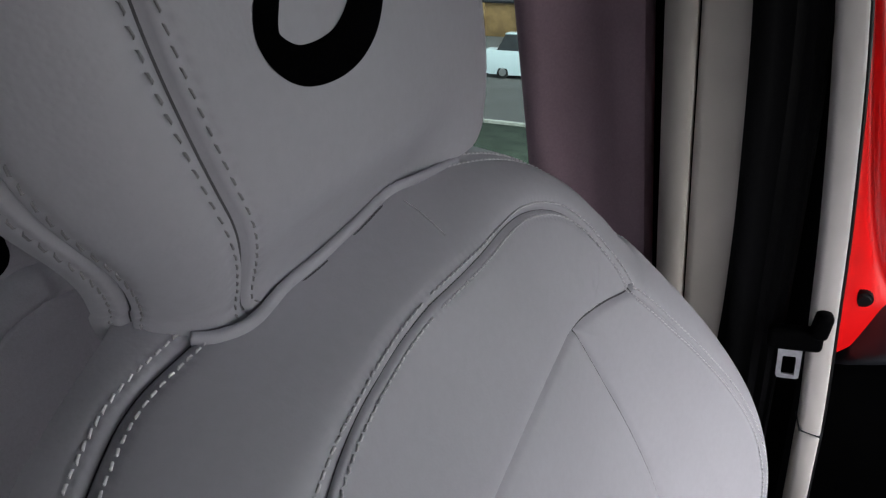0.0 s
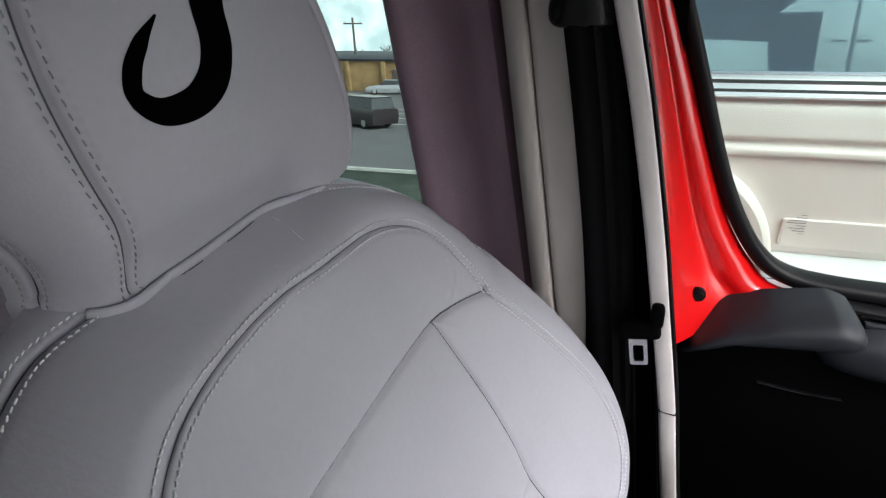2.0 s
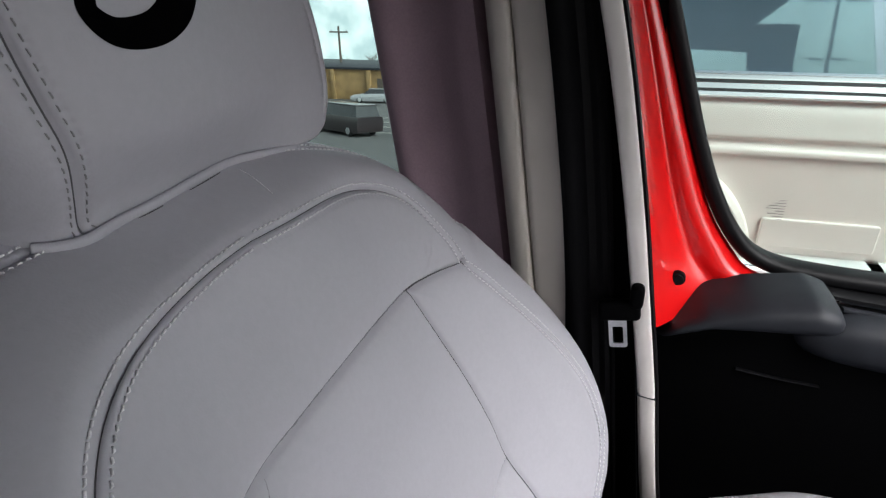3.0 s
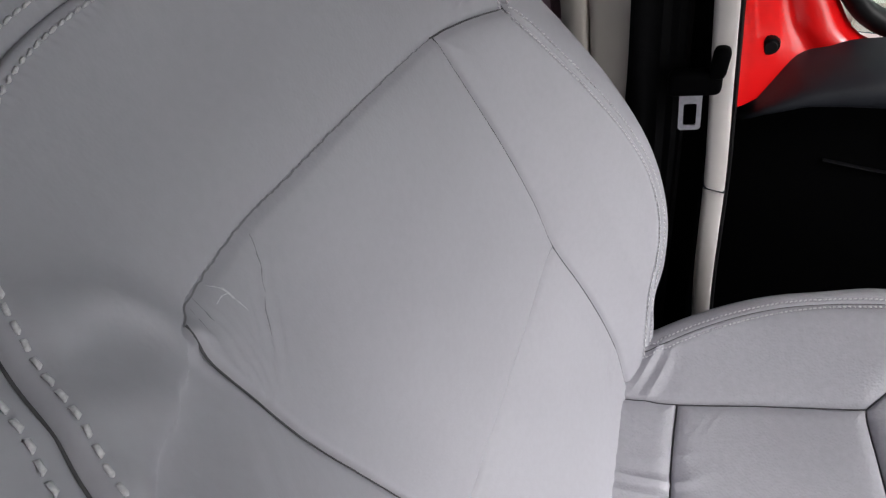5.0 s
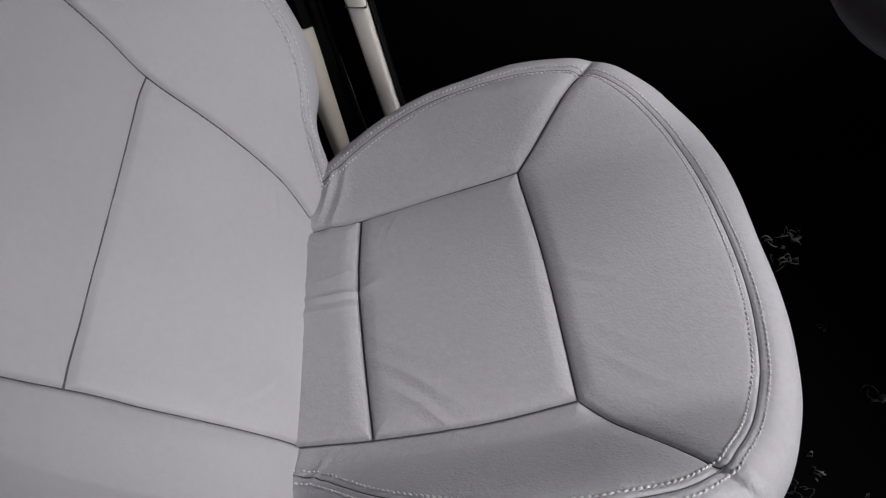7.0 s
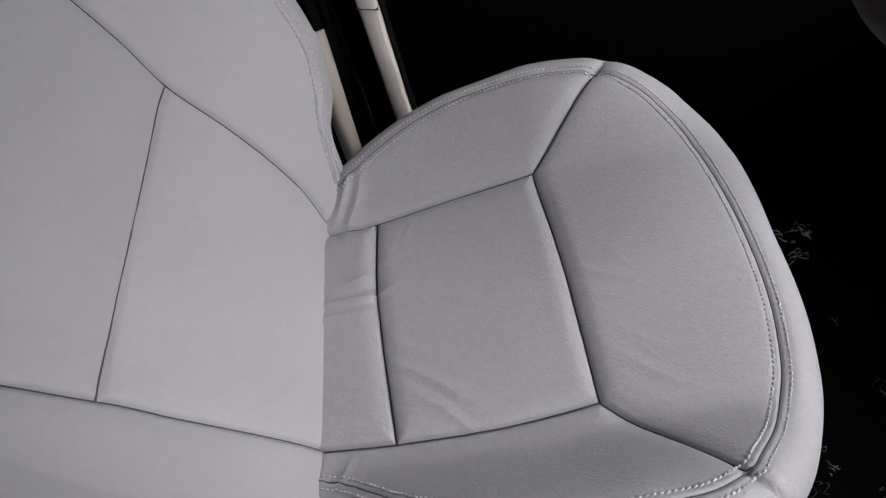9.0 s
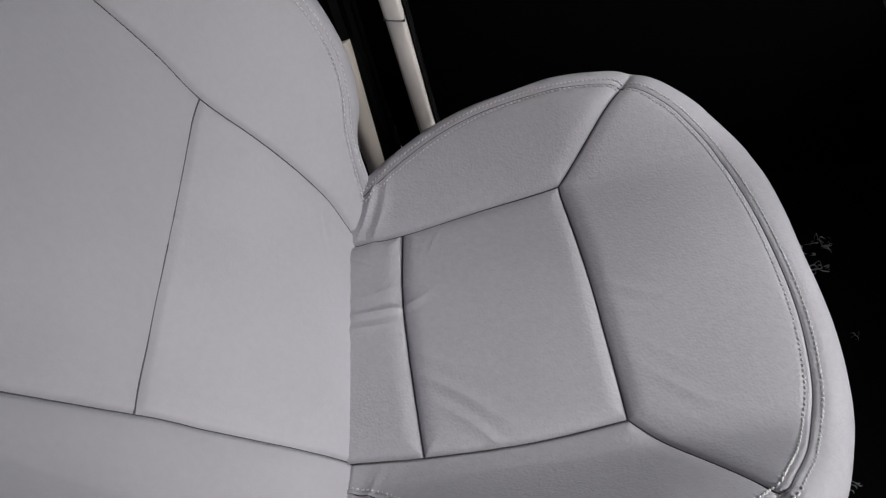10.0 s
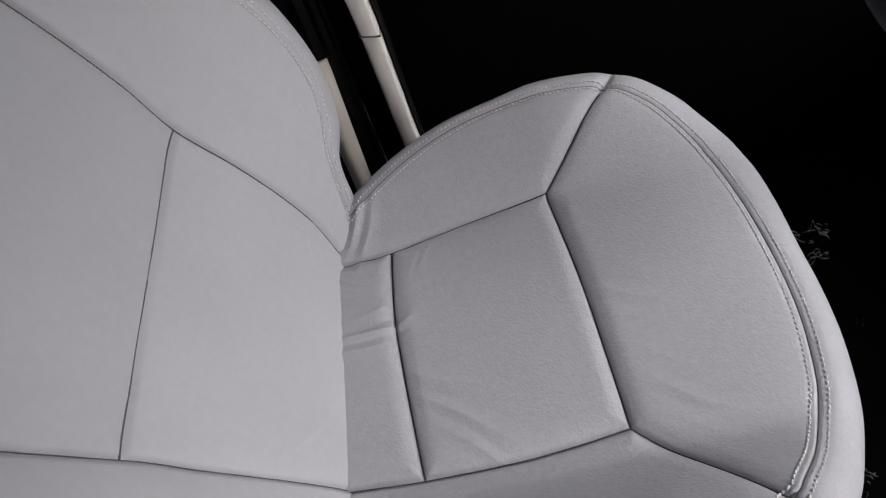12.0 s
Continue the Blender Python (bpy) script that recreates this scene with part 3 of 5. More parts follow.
# headrest
HEAD_EDGE = [(0.03, 1.151), (0.087, 1.131), (0.135, 1.092), (0.167, 1.045), (0.186, 1.0), (0.197, 0.955), (0.194, 0.922), (0.172, 0.901), (0.12, 0.898), (0.06, 0.896), (0, 0.893), (-0.06, 0.890),
             (-0.100, 0.888), (-0.110, 0.918), (-0.121, 0.955), (-0.129, 0.993), (-0.1335, 1.03), (-0.1335, 1.062), (-0.130, 1.092), (-0.124, 1.117), (-0.113, 1.139), (-0.092, 1.153), (-0.062, 1.160), (-0.02, 1.158)]


def head_front(p, q):
    z = q - 1.02
    return -0.200 - 0.10 * z - np.where(p < 0, 0.9, 0.35) * p * p - 0.6 * z * z - 0.034 * ease(0.965 - q, 0.0, 0.07) * ease(p, -0.19, -0.07) * ease(-p, -0.16, -0.03)


def head_height(s):
    return head_front(*s.T)


def head_place(s, h):
    return np.stack([h, YC + s[:, 0], s[:, 1]], 1)


headrest = under(new("headrest"), driver_seat)
head = Cushioned(around(HEAD_EDGE), (0, 1.02), head_height, head_place, lambda s: 0.038 + 0.014 * ease(-s[:, 0], 0.09, 0.13) * ease(s[:, 1], 0.93, 1.0) - 0.018 * ease(s[:, 1], 1.08, 1.14) - 0.028 * ease(-s[:, 1], -0.955, -0.935) * ease(s[:, 0], -0.11, -0.06) * ease(-s[:, 0], -0.20, -0.17), lambda s: 0.075 - 0.016 * ease(s[:, 1], 1.03, 1.12) * ease(-s[:, 0], 0.0, 0.1), rings=90, hold=1.0, bend=lambda s: 0.746 + 0 * s[:, 0], wrap=0.75)
head.build(lambda s: creases(s, [(0.0, 0.9, 0.05, 10, 0.05, 0.0008)]))
HEDGE, HOUT = head.rings - 1, head.rings - 1 + int(0.70 * head.border)
sides = np.maximum(ease(head.line[:, 1], 0.906, 0.92), ease(-head.line[:, 0], 0.095, 0.106) * ease(head.line[:, 1], 0.888, 0.897))
head.edge_groove(HEDGE, 0.0022, 0.0042, sides, (0.0085, 0.0075))
head.edge_groove(HOUT, 0.0022, 0.0042, sides, (0.0085, 0.0075))
head.piece("front_panel", head.row < HEDGE, LEATHER_SMOOTH, headrest)
head.piece("side_band", (head.row >= HEDGE) & (head.row < HOUT), LEATHER_SMOOTH, headrest)
head.piece("rear_band", head.row >= HOUT, LEATHER_SMOOTH, headrest)
head.row_gap("seam", HEDGE, SEAM_SHADE, headrest, where=lambda c: c[2] > (0.895 if c[1] < YC - 0.09 else 0.93))
head.row_gap("seam", HOUT, SEAM_SHADE, headrest, where=lambda c: c[2] > 0.9)
head.stitches("stitching", headrest, THREAD_SHADED, HEDGE, (-0.0085, 0.0085), 0.0075, (0.0046, 0.0011), lambda c: c[2] > (0.895 if c[1] < YC - 0.09 else 0.96) and c[1] < YC + 0.13)
head.stitches("stitching", headrest, THREAD_SHADED, HOUT, (-0.0085, 0.0085), 0.0075, (0.0046, 0.0011), lambda c: c[2] > 0.9 and c[1] < YC + 0.1)
hem_line = smooth_line([(-0.2448, 0.1398, 0.8959), (-0.2344, 0.1472, 0.8947), (-0.2278, 0.1643, 0.8937), (-0.23, 0.1963, 0.8949), (-0.2265, 0.2253, 0.8973), (-0.2243, 0.2615, 0.9005), (-0.2237, 0.3075, 0.9027), (-0.2136, 0.3423, 0.9014), (-0.2077, 0.3958, 0.8946)], 8)
hem_v, hem_f = swept(hem_line - (0.0025, 0, 0.0005), round_ring(0.0065, 0.008, 10, 2.4), up=(0.3, 0, 0.95))
part("hem", mesh_of("hem", hem_v, hem_f, LEATHER_SMOOTH), None, headrest, "rolled leather hem")
# thin dark tube that paints in the shade below the hem
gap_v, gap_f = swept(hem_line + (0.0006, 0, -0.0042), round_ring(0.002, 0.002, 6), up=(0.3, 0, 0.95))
part("hem_gap", mesh_of("hem_gap", gap_v, gap_f, SEAM_SHADE), None, headrest, "dark strip in place of shade under the hem")
scratch = smooth_line([(-0.2144, 0.3067, 0.8982), (-0.198, 0.3023, 0.8925), (-0.1792, 0.2952, 0.8839)], 6)
scratch_v, scratch_f = swept(scratch, round_ring(0.0010, 0.0008, 6), up=(0.5, 0, 0.85))
part("scratch", mesh_of("scratch", scratch_v, scratch_f, SCRATCH), None, backrest, "fine pale scratch in the leather")
rim = head.verts.reshape(-1, head.n, 3)[-1]
part("rear_panel", mesh_of("rear_panel", np.vstack([rim, rim * (0, 0.6, 0.6) + rim.mean(0) * (1, 0.4, 0.4) - (0.012, 0, 0)]), [tuple(range(head.n, 2 * head.n))] + [(j, (j + 1) % head.n, head.n + (j + 1) % head.n, head.n + j) for j in range(head.n)], LEATHER_SMOOTH), None, headrest)


def monogram(name, parent, front, shift, size=1.0):
    """A flourished curved letter in black satin stitch, laid on a surface front(p, q) -> 3D."""
    spine = smooth_line([(0.040, 1.072), (0.057, 1.086), (0.067, 1.1), (0.057, 1.112), (0.028, 1.111), (-0.001, 1.094), (-0.016, 1.066),
                         (-0.019, 1.035), (-0.03, 1.011), (-0.051, 0.996), (-0.077, 0.9945), (-0.091, 1.008), (-0.088, 1.0255), (-0.077, 1.042), (-0.062, 1.058)], 8)
    wide = np.interp(np.linspace(0, 14, len(spine)), range(15), [0.001, 0.009, 0.012, 0.013, 0.017, 0.026, 0.031, 0.030, 0.026, 0.02, 0.016, 0.012, 0.0115, 0.009, 0.001])
    spine = spine * (1.07, 0.864) + (0.010, 0.151)
    wide = 1.07 * wide
    t = np.gradient(spine, axis=0)
    t /= np.linalg.norm(t, axis=1, keepdims=True)
    side = np.stack([-t[:, 1], t[:, 0]], 1)
    a = np.linspace(-1, 1, 9)
    flat2 = (spine[:, None] + side[:, None] * (a[None, :, None] * 0.5 * wide[:, None, None])).reshape(-1, 2)
    lift = np.tile(0.0004 + 0.0014 * np.sqrt(np.clip(1 - a * a, 0, 1)), len(spine))
    v = front((flat2 - (0, 1.02)) * size + shift, lift)
    faces = [(i * 9 + j, i * 9 + j + 1, (i + 1) * 9 + j + 1, (i + 1) * 9 + j) for i in range(len(spine) - 1) for j in range(8)]
    return part(name, mesh_of(name, v, faces, EMBROIDERY), None, parent, "black embroidered curl")


monogram("embroidery", headrest, lambda s, up_: np.stack([head_front(*s.T) + up_, YC + s[:, 0], s[:, 1]], 1), (0, 1.023))

# cushion
SEAT_EDGE = [(0.115, 0.164), (0.18, 0.195), (0.245, 0.220), (0.31, 0.240), (0.375, 0.2515), (0.425, 0.251), (0.452, 0.244), (0.480, 0.221), (0.509, 0.192), (0.535, 0.150), (0.546, 0.083), (0.5475, 0.013), (0.543, -0.046),
             (0.533, -0.094), (0.518, -0.137), (0.492, -0.173), (0.4625, -0.199), (0.446, -0.211), (0.40, -0.226), (0.3, -0.226), (0.2, -0.198), (0.13, -0.162), (0.06, -0.148), (0.015, -0.12), (0.01, 0.0), (0.015, 0.11), (0.06, 0.14)]
A_, B_, C_, D_, E_, F_ = (0.360, 0.151), (0.172, 0.1225), (0.181, -0.130), (0.369, -0.122), (0.450, 0.245), (0.446, -0.211)


def seat_height(s):
    x, y = s.T
    rise = 1 - (1 - ease(abs(y), 0.135, 0.235)) * (1 - 0.2 * ease(x, 0.32, 0.52) - 0.2 * np.clip((x - 0.372) / 0.16, 0, 1))
    return 0.33 + 0.12 * np.clip(y, -0.15, 0.15) + 0.019 * np.clip((x - 0.17) / 0.2, -0.5, 1) + 0.065 * rise


def seat_place(s, h):
    return np.stack([s[:, 0], YC + s[:, 1], h], 1)


cushion = under(new("seat_cushion"), driver_seat)
seat = Cushioned(around(SEAT_EDGE), (0.28, 0), seat_height, seat_place, lambda s: 0.046 + 0.008 * ease(s[:, 0], 0.4, 0.52) + 0.018 * ease(s[:, 0], 0.3, 0.42) * ease(s[:, 1], 0.0, 0.15), lambda s: 0.12 + 0 * s[:, 0])
S_GBA = smooth_line([(0.02, 0.108), (0.11, 0.118), B_, (0.265, 0.139), A_])
S_CD = smooth_line([(0.02, -0.125), (0.12, -0.127), C_, (0.276, -0.130), D_])
S_BC = smooth_line([B_, (0.1685, 0.041), (0.173, -0.039), C_])
S_AD = smooth_line([A_, (0.3675, 0.041), (0.369, -0.057), D_])
S_AE = smooth_line([A_, (0.404, 0.195), E_, (0.468, 0.270)])
S_DF = smooth_line([D_, (0.413, -0.168), F_, (0.468, -0.236)])
for seam in (S_GBA, S_CD, S_BC, S_AD, S_AE, S_DF):
    seat.sew(seam, 0.0022, 0.0055, 0.010, 0.0045)
seat.build(lambda s: creases(s, [(0.135, 0.02, 0.035, 8, 0.022, 0.0018), (0.12, 0.1, 0.02, -20, 0.016, 0.0012), (0.14, 0.165, 0.03, 75, 0.022, 0.0022), (0.215, -0.085, 0.035, -35, 0.026, 0.0015),
                                 (0.40, 0.0, 0.022, -25, 0.03, 0.0014), (0.2, 0.1, 0.014, 60, 0.014, 0.001), (0.13, -0.17, 0.03, 70, 0.02, 0.0018), (0.41, -0.1, 0.03, -40, 0.03, 0.001)]))
SEDGE = seat.rings - 1
seat.edge_groove(SEDGE, 0.0018, 0.0022, None, (0.0068, 0.0052))
x_, y_ = seat.mid.T
flat = seat.row < SEDGE
far_side = y_ > np.where(x_ < A_[0], np.interp(x_, S_GBA[:, 0], S_GBA[:, 1]), np.interp(x_, S_AE[:, 0], S_AE[:, 1]))
near_side = y_ < np.where(x_ < D_[0], np.interp(x_, S_CD[:, 0], S_CD[:, 1]), np.interp(x_, S_DF[:, 0], S_DF[:, 1]))
front = x_ > np.interp(y_, S_AD[::-1, 1], S_AD[::-1, 0])
rear = x_ < np.interp(y_, S_BC[::-1, 1], S_BC[::-1, 0])
mid = flat & ~far_side & ~near_side
for name, pick in (("door_side_bolster", flat & far_side), ("aisle_side_bolster", flat & near_side & ~far_side), ("thigh_panel", mid & front),
                   ("seat_insert", mid & ~front & ~rear), ("rear_strip", mid & rear), ("cushion_boxing", ~flat)):
    seat.piece(name, pick, LEATHER, cushion)
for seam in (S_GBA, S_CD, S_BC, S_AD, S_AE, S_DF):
    seat.gap("seam", seam, SEAM_SHADE, cushion)
seat.row_gap("seam", SEDGE, SEAM_SHADE, cushion)
seat.stitches("stitching", cushion, THREAD, SEDGE, (-0.0068, 0.0068), 0.0056, (0.004, 0.002))
for ob in backrest.children[:] + headrest.children[:] + cushion.children[:]:
    ob.matrix_parent_inverse = Matrix.Translation(driver_seat.location).inverted()
for ob in (backrest, headrest, cushion):
    ob.matrix_parent_inverse = Matrix.Identity(4)
part("pedestal", boxy((0.40, 0.40, 0.24), (0.05, 0, 0.12), 0.02), BLACK_PLASTIC, driver_seat, "black plastic seat base")

# ---- a seat of the second row ----
RS = (-1.16, 0.52)
rear_seat = thing("rear_seat", "light grey leather rear seat with gathered back panel", "seat", (RS[0], RS[1], 0))


def rear_head(s, h):
    return np.stack([RS[0] + h + 0.195, RS[1] + 1.12 * s[:, 0], 0.53 + 1.12 * (s[:, 1] - 1.05)], 1)


rh = Cushioned(around([(0.02, 1.135), (0.09, 1.12), (0.14, 1.07), (0.15, 1.0), (0.13, 0.965), (0, 0.96), (-0.13, 0.965), (-0.15, 1.0), (-0.14, 1.07), (-0.09, 1.12)]), (0, 1.04), head_height, rear_head,
               lambda s: 0.006 + 0.024 * ease(s[:, 1], 0.96, 1.02), lambda s: 0.10 + 0 * s[:, 0], rings=30, step=0.006, border=14, hold=1.0)
rh.build()
rh.edge_groove(rh.rings - 1, 0.005, 0.003)
rear_parts = [rh.piece("headrest", rh.row >= 0, LEATHER, rear_seat)]
rear_parts.append(monogram("embroidery", rear_seat, lambda s, up_: rear_head(s, head_front(*s.T) + up_ + 0.002), (0, 1.035), 0.76))


def rear_back(s, h):
    return np.stack([RS[0] + h - 0.3 * (s[:, 1] - 0.57) + 0.045, RS[1] + 1.1 * s[:, 0], 0.432 + 1.1 * (s[:, 1] - 0.57)], 1)


half_back = [(0.0, 0.568), (0.08, 0.555), (0.14, 0.51), (0.2, 0.44), (0.235, 0.36), (0.2, 0.29), (0.0, 0.28)]
rb = Cushioned(both_sides(half_back), (0, 0.42), lambda s: 0.04 * np.clip((abs(s[:, 0]) - 0.08) / 0.14, 0, 1.2) ** 2, rear_back, lambda s: 0.03 + 0.03 * ease(s[:, 1], 0.4, 0.55), lambda s: 0.08 + 0 * s[:, 0], rings=60, step=0.004, border=24, hold=1.8)
rb.build(lambda s: creases(s, [(0.12, 0.5, 0.03, 80, 0.03, 0.002), (0.0, 0.46, 0.04, 90, 0.04, 0.002)]))
rb.edge_groove(rb.rings - 1, 0.004, 0.006)
# gathers of the top panel
grid_ = rb.verts.reshape(-1, rb.n, 3)
for k in range(rb.rings, rb.rings + rb.border):
    w_ = math.sin(math.pi * min(1.0, (k - rb.rings + 1) / rb.border)) * 0.006
    grid_[k, :, 0] += w_ * (np.sin(rb.line[:, 0] / 0.0075 + 0.6) * (0.5 + 0.5 * np.sin(rb.line[:, 0] * 31))) * ease(rb.line[:, 1], 0.42, 0.5)
rear_parts.append(rb.piece("backrest", rb.row < rb.rings - 1, LEATHER, rear_seat))
rear_parts.append(rb.piece("top_panel", rb.row >= rb.rings - 1, LEATHER, rear_seat, "gathered leather top panel"))
# black box put in for the shaded gap below the rear headrest
rear_parts.append(part("headrest_base", boxy((0.08, 0.32, 0.016), (RS[0] - 0.035, RS[1], 0.428), 0.006, 2), BLACK_PLASTIC, rear_seat, "black strip in place of the dark gap under the headrest"))
rear_parts.append(part("seat_cushion", boxy((0.46, 0.50, 0.13), (RS[0] + 0.30, RS[1], 0.145), 0.05, 4), LEATHER, rear_seat))
for ob in rear_parts:
    ob.matrix_parent_inverse = Matrix.Translation(rear_seat.location).inverted()
part("pedestal", boxy((0.36, 0.36, 0.085), (0.2, 0, 0.0425), 0.02), BLACK_PLASTIC, rear_seat)

# ---- the cab's shell ----
def struct(name, bm, material, label, category):
    return tagged(part(name, bm, material), label, category, kind="structure")


def along(xz, n=10):
    """A smooth line through (x, z) pairs."""
    return smooth_line(xz, n)


def leaning(profile, z0, z1, lean=-0.11, pivot=0.6, steps=14):
    """A wall piece: a closed (x, y) profile run up from z0 to z1, leaning rearwards as it rises."""
    profile = np.array(profile, float)
    zs = np.linspace(z0, z1, steps)
    v = np.vstack([np.c_[profile[:, 0] + lean * (z - pivot), profile[:, 1], np.full(len(profile), z)] for z in zs])
    m = len(profile)
    faces = [(i * m + j, i * m + (j + 1) % m, (i + 1) * m + (j + 1) % m, (i + 1) * m + j) for i in range(steps - 1) for j in range(m)]
    return v, faces + [tuple(range(m)), tuple(range((steps - 1) * m, steps * m))]


def smooth_mesh(name, vf, material, edges=True):
    me = mesh_of(name, vf[0], vf[1], material)
    bm = bmesh.new()
    bm.from_mesh(me)
    bmesh.ops.recalc_face_normals(bm, faces=bm.faces)
    bm.to_mesh(me)
    bm.free()
    if edges:
        me.set_sharp_from_angle(angle=radians(50))
    return me


struct("floor", boxy((4.4, 1.75, 0.04), (-0.9, -0.07, -0.02), 0.0), FLOOR_MAT, "black carpeted van floor", "floor")
struct("ceiling", boxy((4.12, 1.86, 0.04), (-1.06, -0.07, 1.46), 0.0), HEADLINER, "dark padded van ceiling", "ceiling")
# Added block, out of view, that cuts sky light on the headrest.
struct("header", boxy((0.14, 1.80, 0.09), (0.92, -0.07, 1.395), 0.03, 3), HEADLINER, "unseen dark block added to keep sky light off the headrest", "trim")
struct("wall_rear", boxy((0.04, 1.75, 1.5), (-3.12, -0.07, 0.75), 0.0), HEADLINER, "dark rear wall of the van", "wall")
# Unseen wall; its openings are shaped by how much light they let in.
struct("wall_right", slab([(-3.1, 0.0), (1.35, 0.0), (1.35, 1.44), (-3.1, 1.44)], 0.04, "y", -0.97, 0, [(-2.0, 0.55), (1.15, 0.58), (1.05, 1.25), (0.30, 1.28), (0.30, 0.64), (-0.25, 0.64), (-0.25, 1.25), (-2.0, 1.25)][::-1]), HEADLINER, "unseen dark side wall with openings sized to let light in", "wall")
WINDOW = [(-1.05, 0.64), (-0.245, 0.64), (-0.235, 0.66), (-0.288, 1.055), (-0.30, 1.082), (-0.328, 1.094), (-1.05, 1.105)]
struct("wall_left", slab([(-3.1, 0.0), (-0.12, 0.0), (-0.20, 1.44), (-3.1, 1.44)], 0.035, "y", 0.80, 0, WINDOW[::-1]), MAUVE, "mauve padded side wall with a window opening", "wall")
struct("upper_panel_wall", slab([(-2.6, 0.70), (-1.12, 0.70), (-1.12, 1.118), (-0.66, 1.118), (-0.42, 1.19), (-0.42, 1.44), (-2.6, 1.44)], 0.012, "y", 0.786, 0.003), HEADLINER, "dark upper side panel behind the seat", "wall")
rib = smooth_line([(-1.55, 0.775, 0.875), (-1.24, 0.772, 1.03), (-0.90, 0.768, 1.155), (-0.70, 0.762, 1.25), (-0.55, 0.74, 1.40)], 8)
tagged(part("roof_rib", smooth_mesh("roof_rib", swept(rib, round_ring(0.075, 0.03, 12, 3), up=(0, 1, 0)), MAUVE)), "mauve padded roof rib over the dark side panel", "trim", kind="structure")
window_1 = thing("window_1", "black-framed side window behind the pillar", "window", kind="structure")
ring = resampled(np.array(WINDOW, float), 0.01, True)
part("window_frame", smooth_mesh("window_frame", swept(np.c_[ring[:, 0], np.full(len(ring), 0.835), ring[:, 1]], round_ring(0.022, 0.03, 8, 4), True, (0, 1, 0)), RUBBER), None, window_1)
part("frame_top", slab([(-1.05, 1.064), (-0.298, 1.064), (-0.313, 1.096), (-1.05, 1.110)], 0.02, "y", 0.826, 0.002), RUBBER, window_1)
part("blind_rail", slab([(-1.05, 1.054), (-0.306, 1.054), (-0.309, 1.065), (-1.05, 1.065)], 0.01, "y", 0.838, 0.002), STRIP, window_1, "pale rail under the window's top")
pane = part("pane", slab([(-1.1, 0.60), (-0.22, 0.60), (-0.29, 1.17), (-1.1, 1.18)], 0.004, "y", 0.855, 0), GLASS, window_1)
pane.visible_shadow = False
# padded return between window and pillar: a soft fold of trim
fold = [(-0.226, 0.804), (-0.224, 0.79), (-0.217, 0.78), (-0.203, 0.773), (-0.185, 0.775), (-0.165, 0.788), (-0.14, 0.792), (-0.115, 0.786), (-0.095, 0.768), (-0.070, 0.752), (-0.052, 0.756), (-0.045, 0.773), (-0.045, 0.83), (-0.226, 0.83)]
tagged(part("side_trim", smooth_mesh("side_trim", leaning(fold, 0.0, 1.54, -0.15), MAUVE)), "mauve padded vertical trim with a soft fold", "trim", kind="structure")
struct("wall_pillar", slab([(-0.12, 0.0), (0.2, 0.0), (0.13, 1.44), (-0.2, 1.44)], 0.03, "y", 0.82, 0), BLACK_PLASTIC, "black inner skin of the door pillar", "wall")

# door pillar in two beige mouldings with a joint between them
pillar = thing("door_pillar", "beige plastic door pillar trim with a vertical joint", "pillar", (0, 0.73, 0), kind="structure")


def at_pillar(ob):
    ob.parent = pillar
    ob.matrix_parent_inverse = Matrix.Translation(pillar.location).inverted()
    return ob


rear_half = [(-0.034, 0.80), (-0.036, 0.7140), (-0.032, 0.7010), (-0.022, 0.6930), (-0.008, 0.6890), (-0.002, 0.6910), (0.0, 0.6950), (0.0, 0.80)]
front_half = [(0.0025, 0.80), (0.0025, 0.6950), (0.005, 0.6900), (0.012, 0.6880), (0.06, 0.6850), (0.09, 0.6850), (0.11, 0.6890), (0.118, 0.6990), (0.118, 0.80)]
at_pillar(part("rear_moulding", smooth_mesh("rear_moulding", leaning(rear_half, 0.12, 1.44, -0.138, 0.63), BEIGE)))
at_pillar(part("front_moulding", smooth_mesh("front_moulding", leaning(front_half, 0.12, 1.44, -0.138, 0.63), BEIGE)))
for dx in (0.000, 0.031):
    groove = [(dx, 0.6835), (dx + 0.002, 0.6835), (dx + 0.002, 0.691), (dx, 0.691)]
    at_pillar(part("slot_edge", smooth_mesh("slot_edge", leaning([(x + 0.055, y) for x, y in groove], 1.07, 1.40, -0.138, 0.63), SLOT_SHADE)))
lower_black = [(0.048, 0.80), (0.048, 0.70), (0.054, 0.695), (0.12, 0.691), (0.15, 0.695), (0.155, 0.80)]
at_pillar(part("lower_cover", smooth_mesh("lower_cover", leaning(lower_black, 0.05, 1.00, -0.138, 0.63), BLACK_PLASTIC), None, None, "black plastic lower pillar cover"))
at_pillar(part("base_moulding", smooth_mesh("base_moulding", leaning([(0.082, 0.74), (0.086, 0.659), (0.093, 0.650), (0.104, 0.648), (0.116, 0.654), (0.124, 0.664), (0.128, 0.68), (0.128, 0.74)], 0.16, 0.445, -0.10, 0.44), BEIGE), None, None, "beige moulding at the pillar's foot"))

# pale rubber edge of the door opening
EDGE_LINE = along([(0.0, 1.34), (0.026, 1.2), (0.046, 1.12), (0.070, 1.03), (0.097, 0.925), (0.131, 0.77), (0.154, 0.65), (0.182, 0.5), (0.197, 0.4), (0.212, 0.30), (0.231, 0.20), (0.256, 0.10)], 8)
tagged(part("door_edge_trim", smooth_mesh("door_edge_trim", swept(np.c_[EDGE_LINE[:, 0], np.full(len(EDGE_LINE), 0.656), EDGE_LINE[:, 1]], round_ring(0.025, 0.034, 20, 5), up=(0, 1, 0)), STRIP)), "pale rubber edge trim of the door opening", "trim", kind="structure")
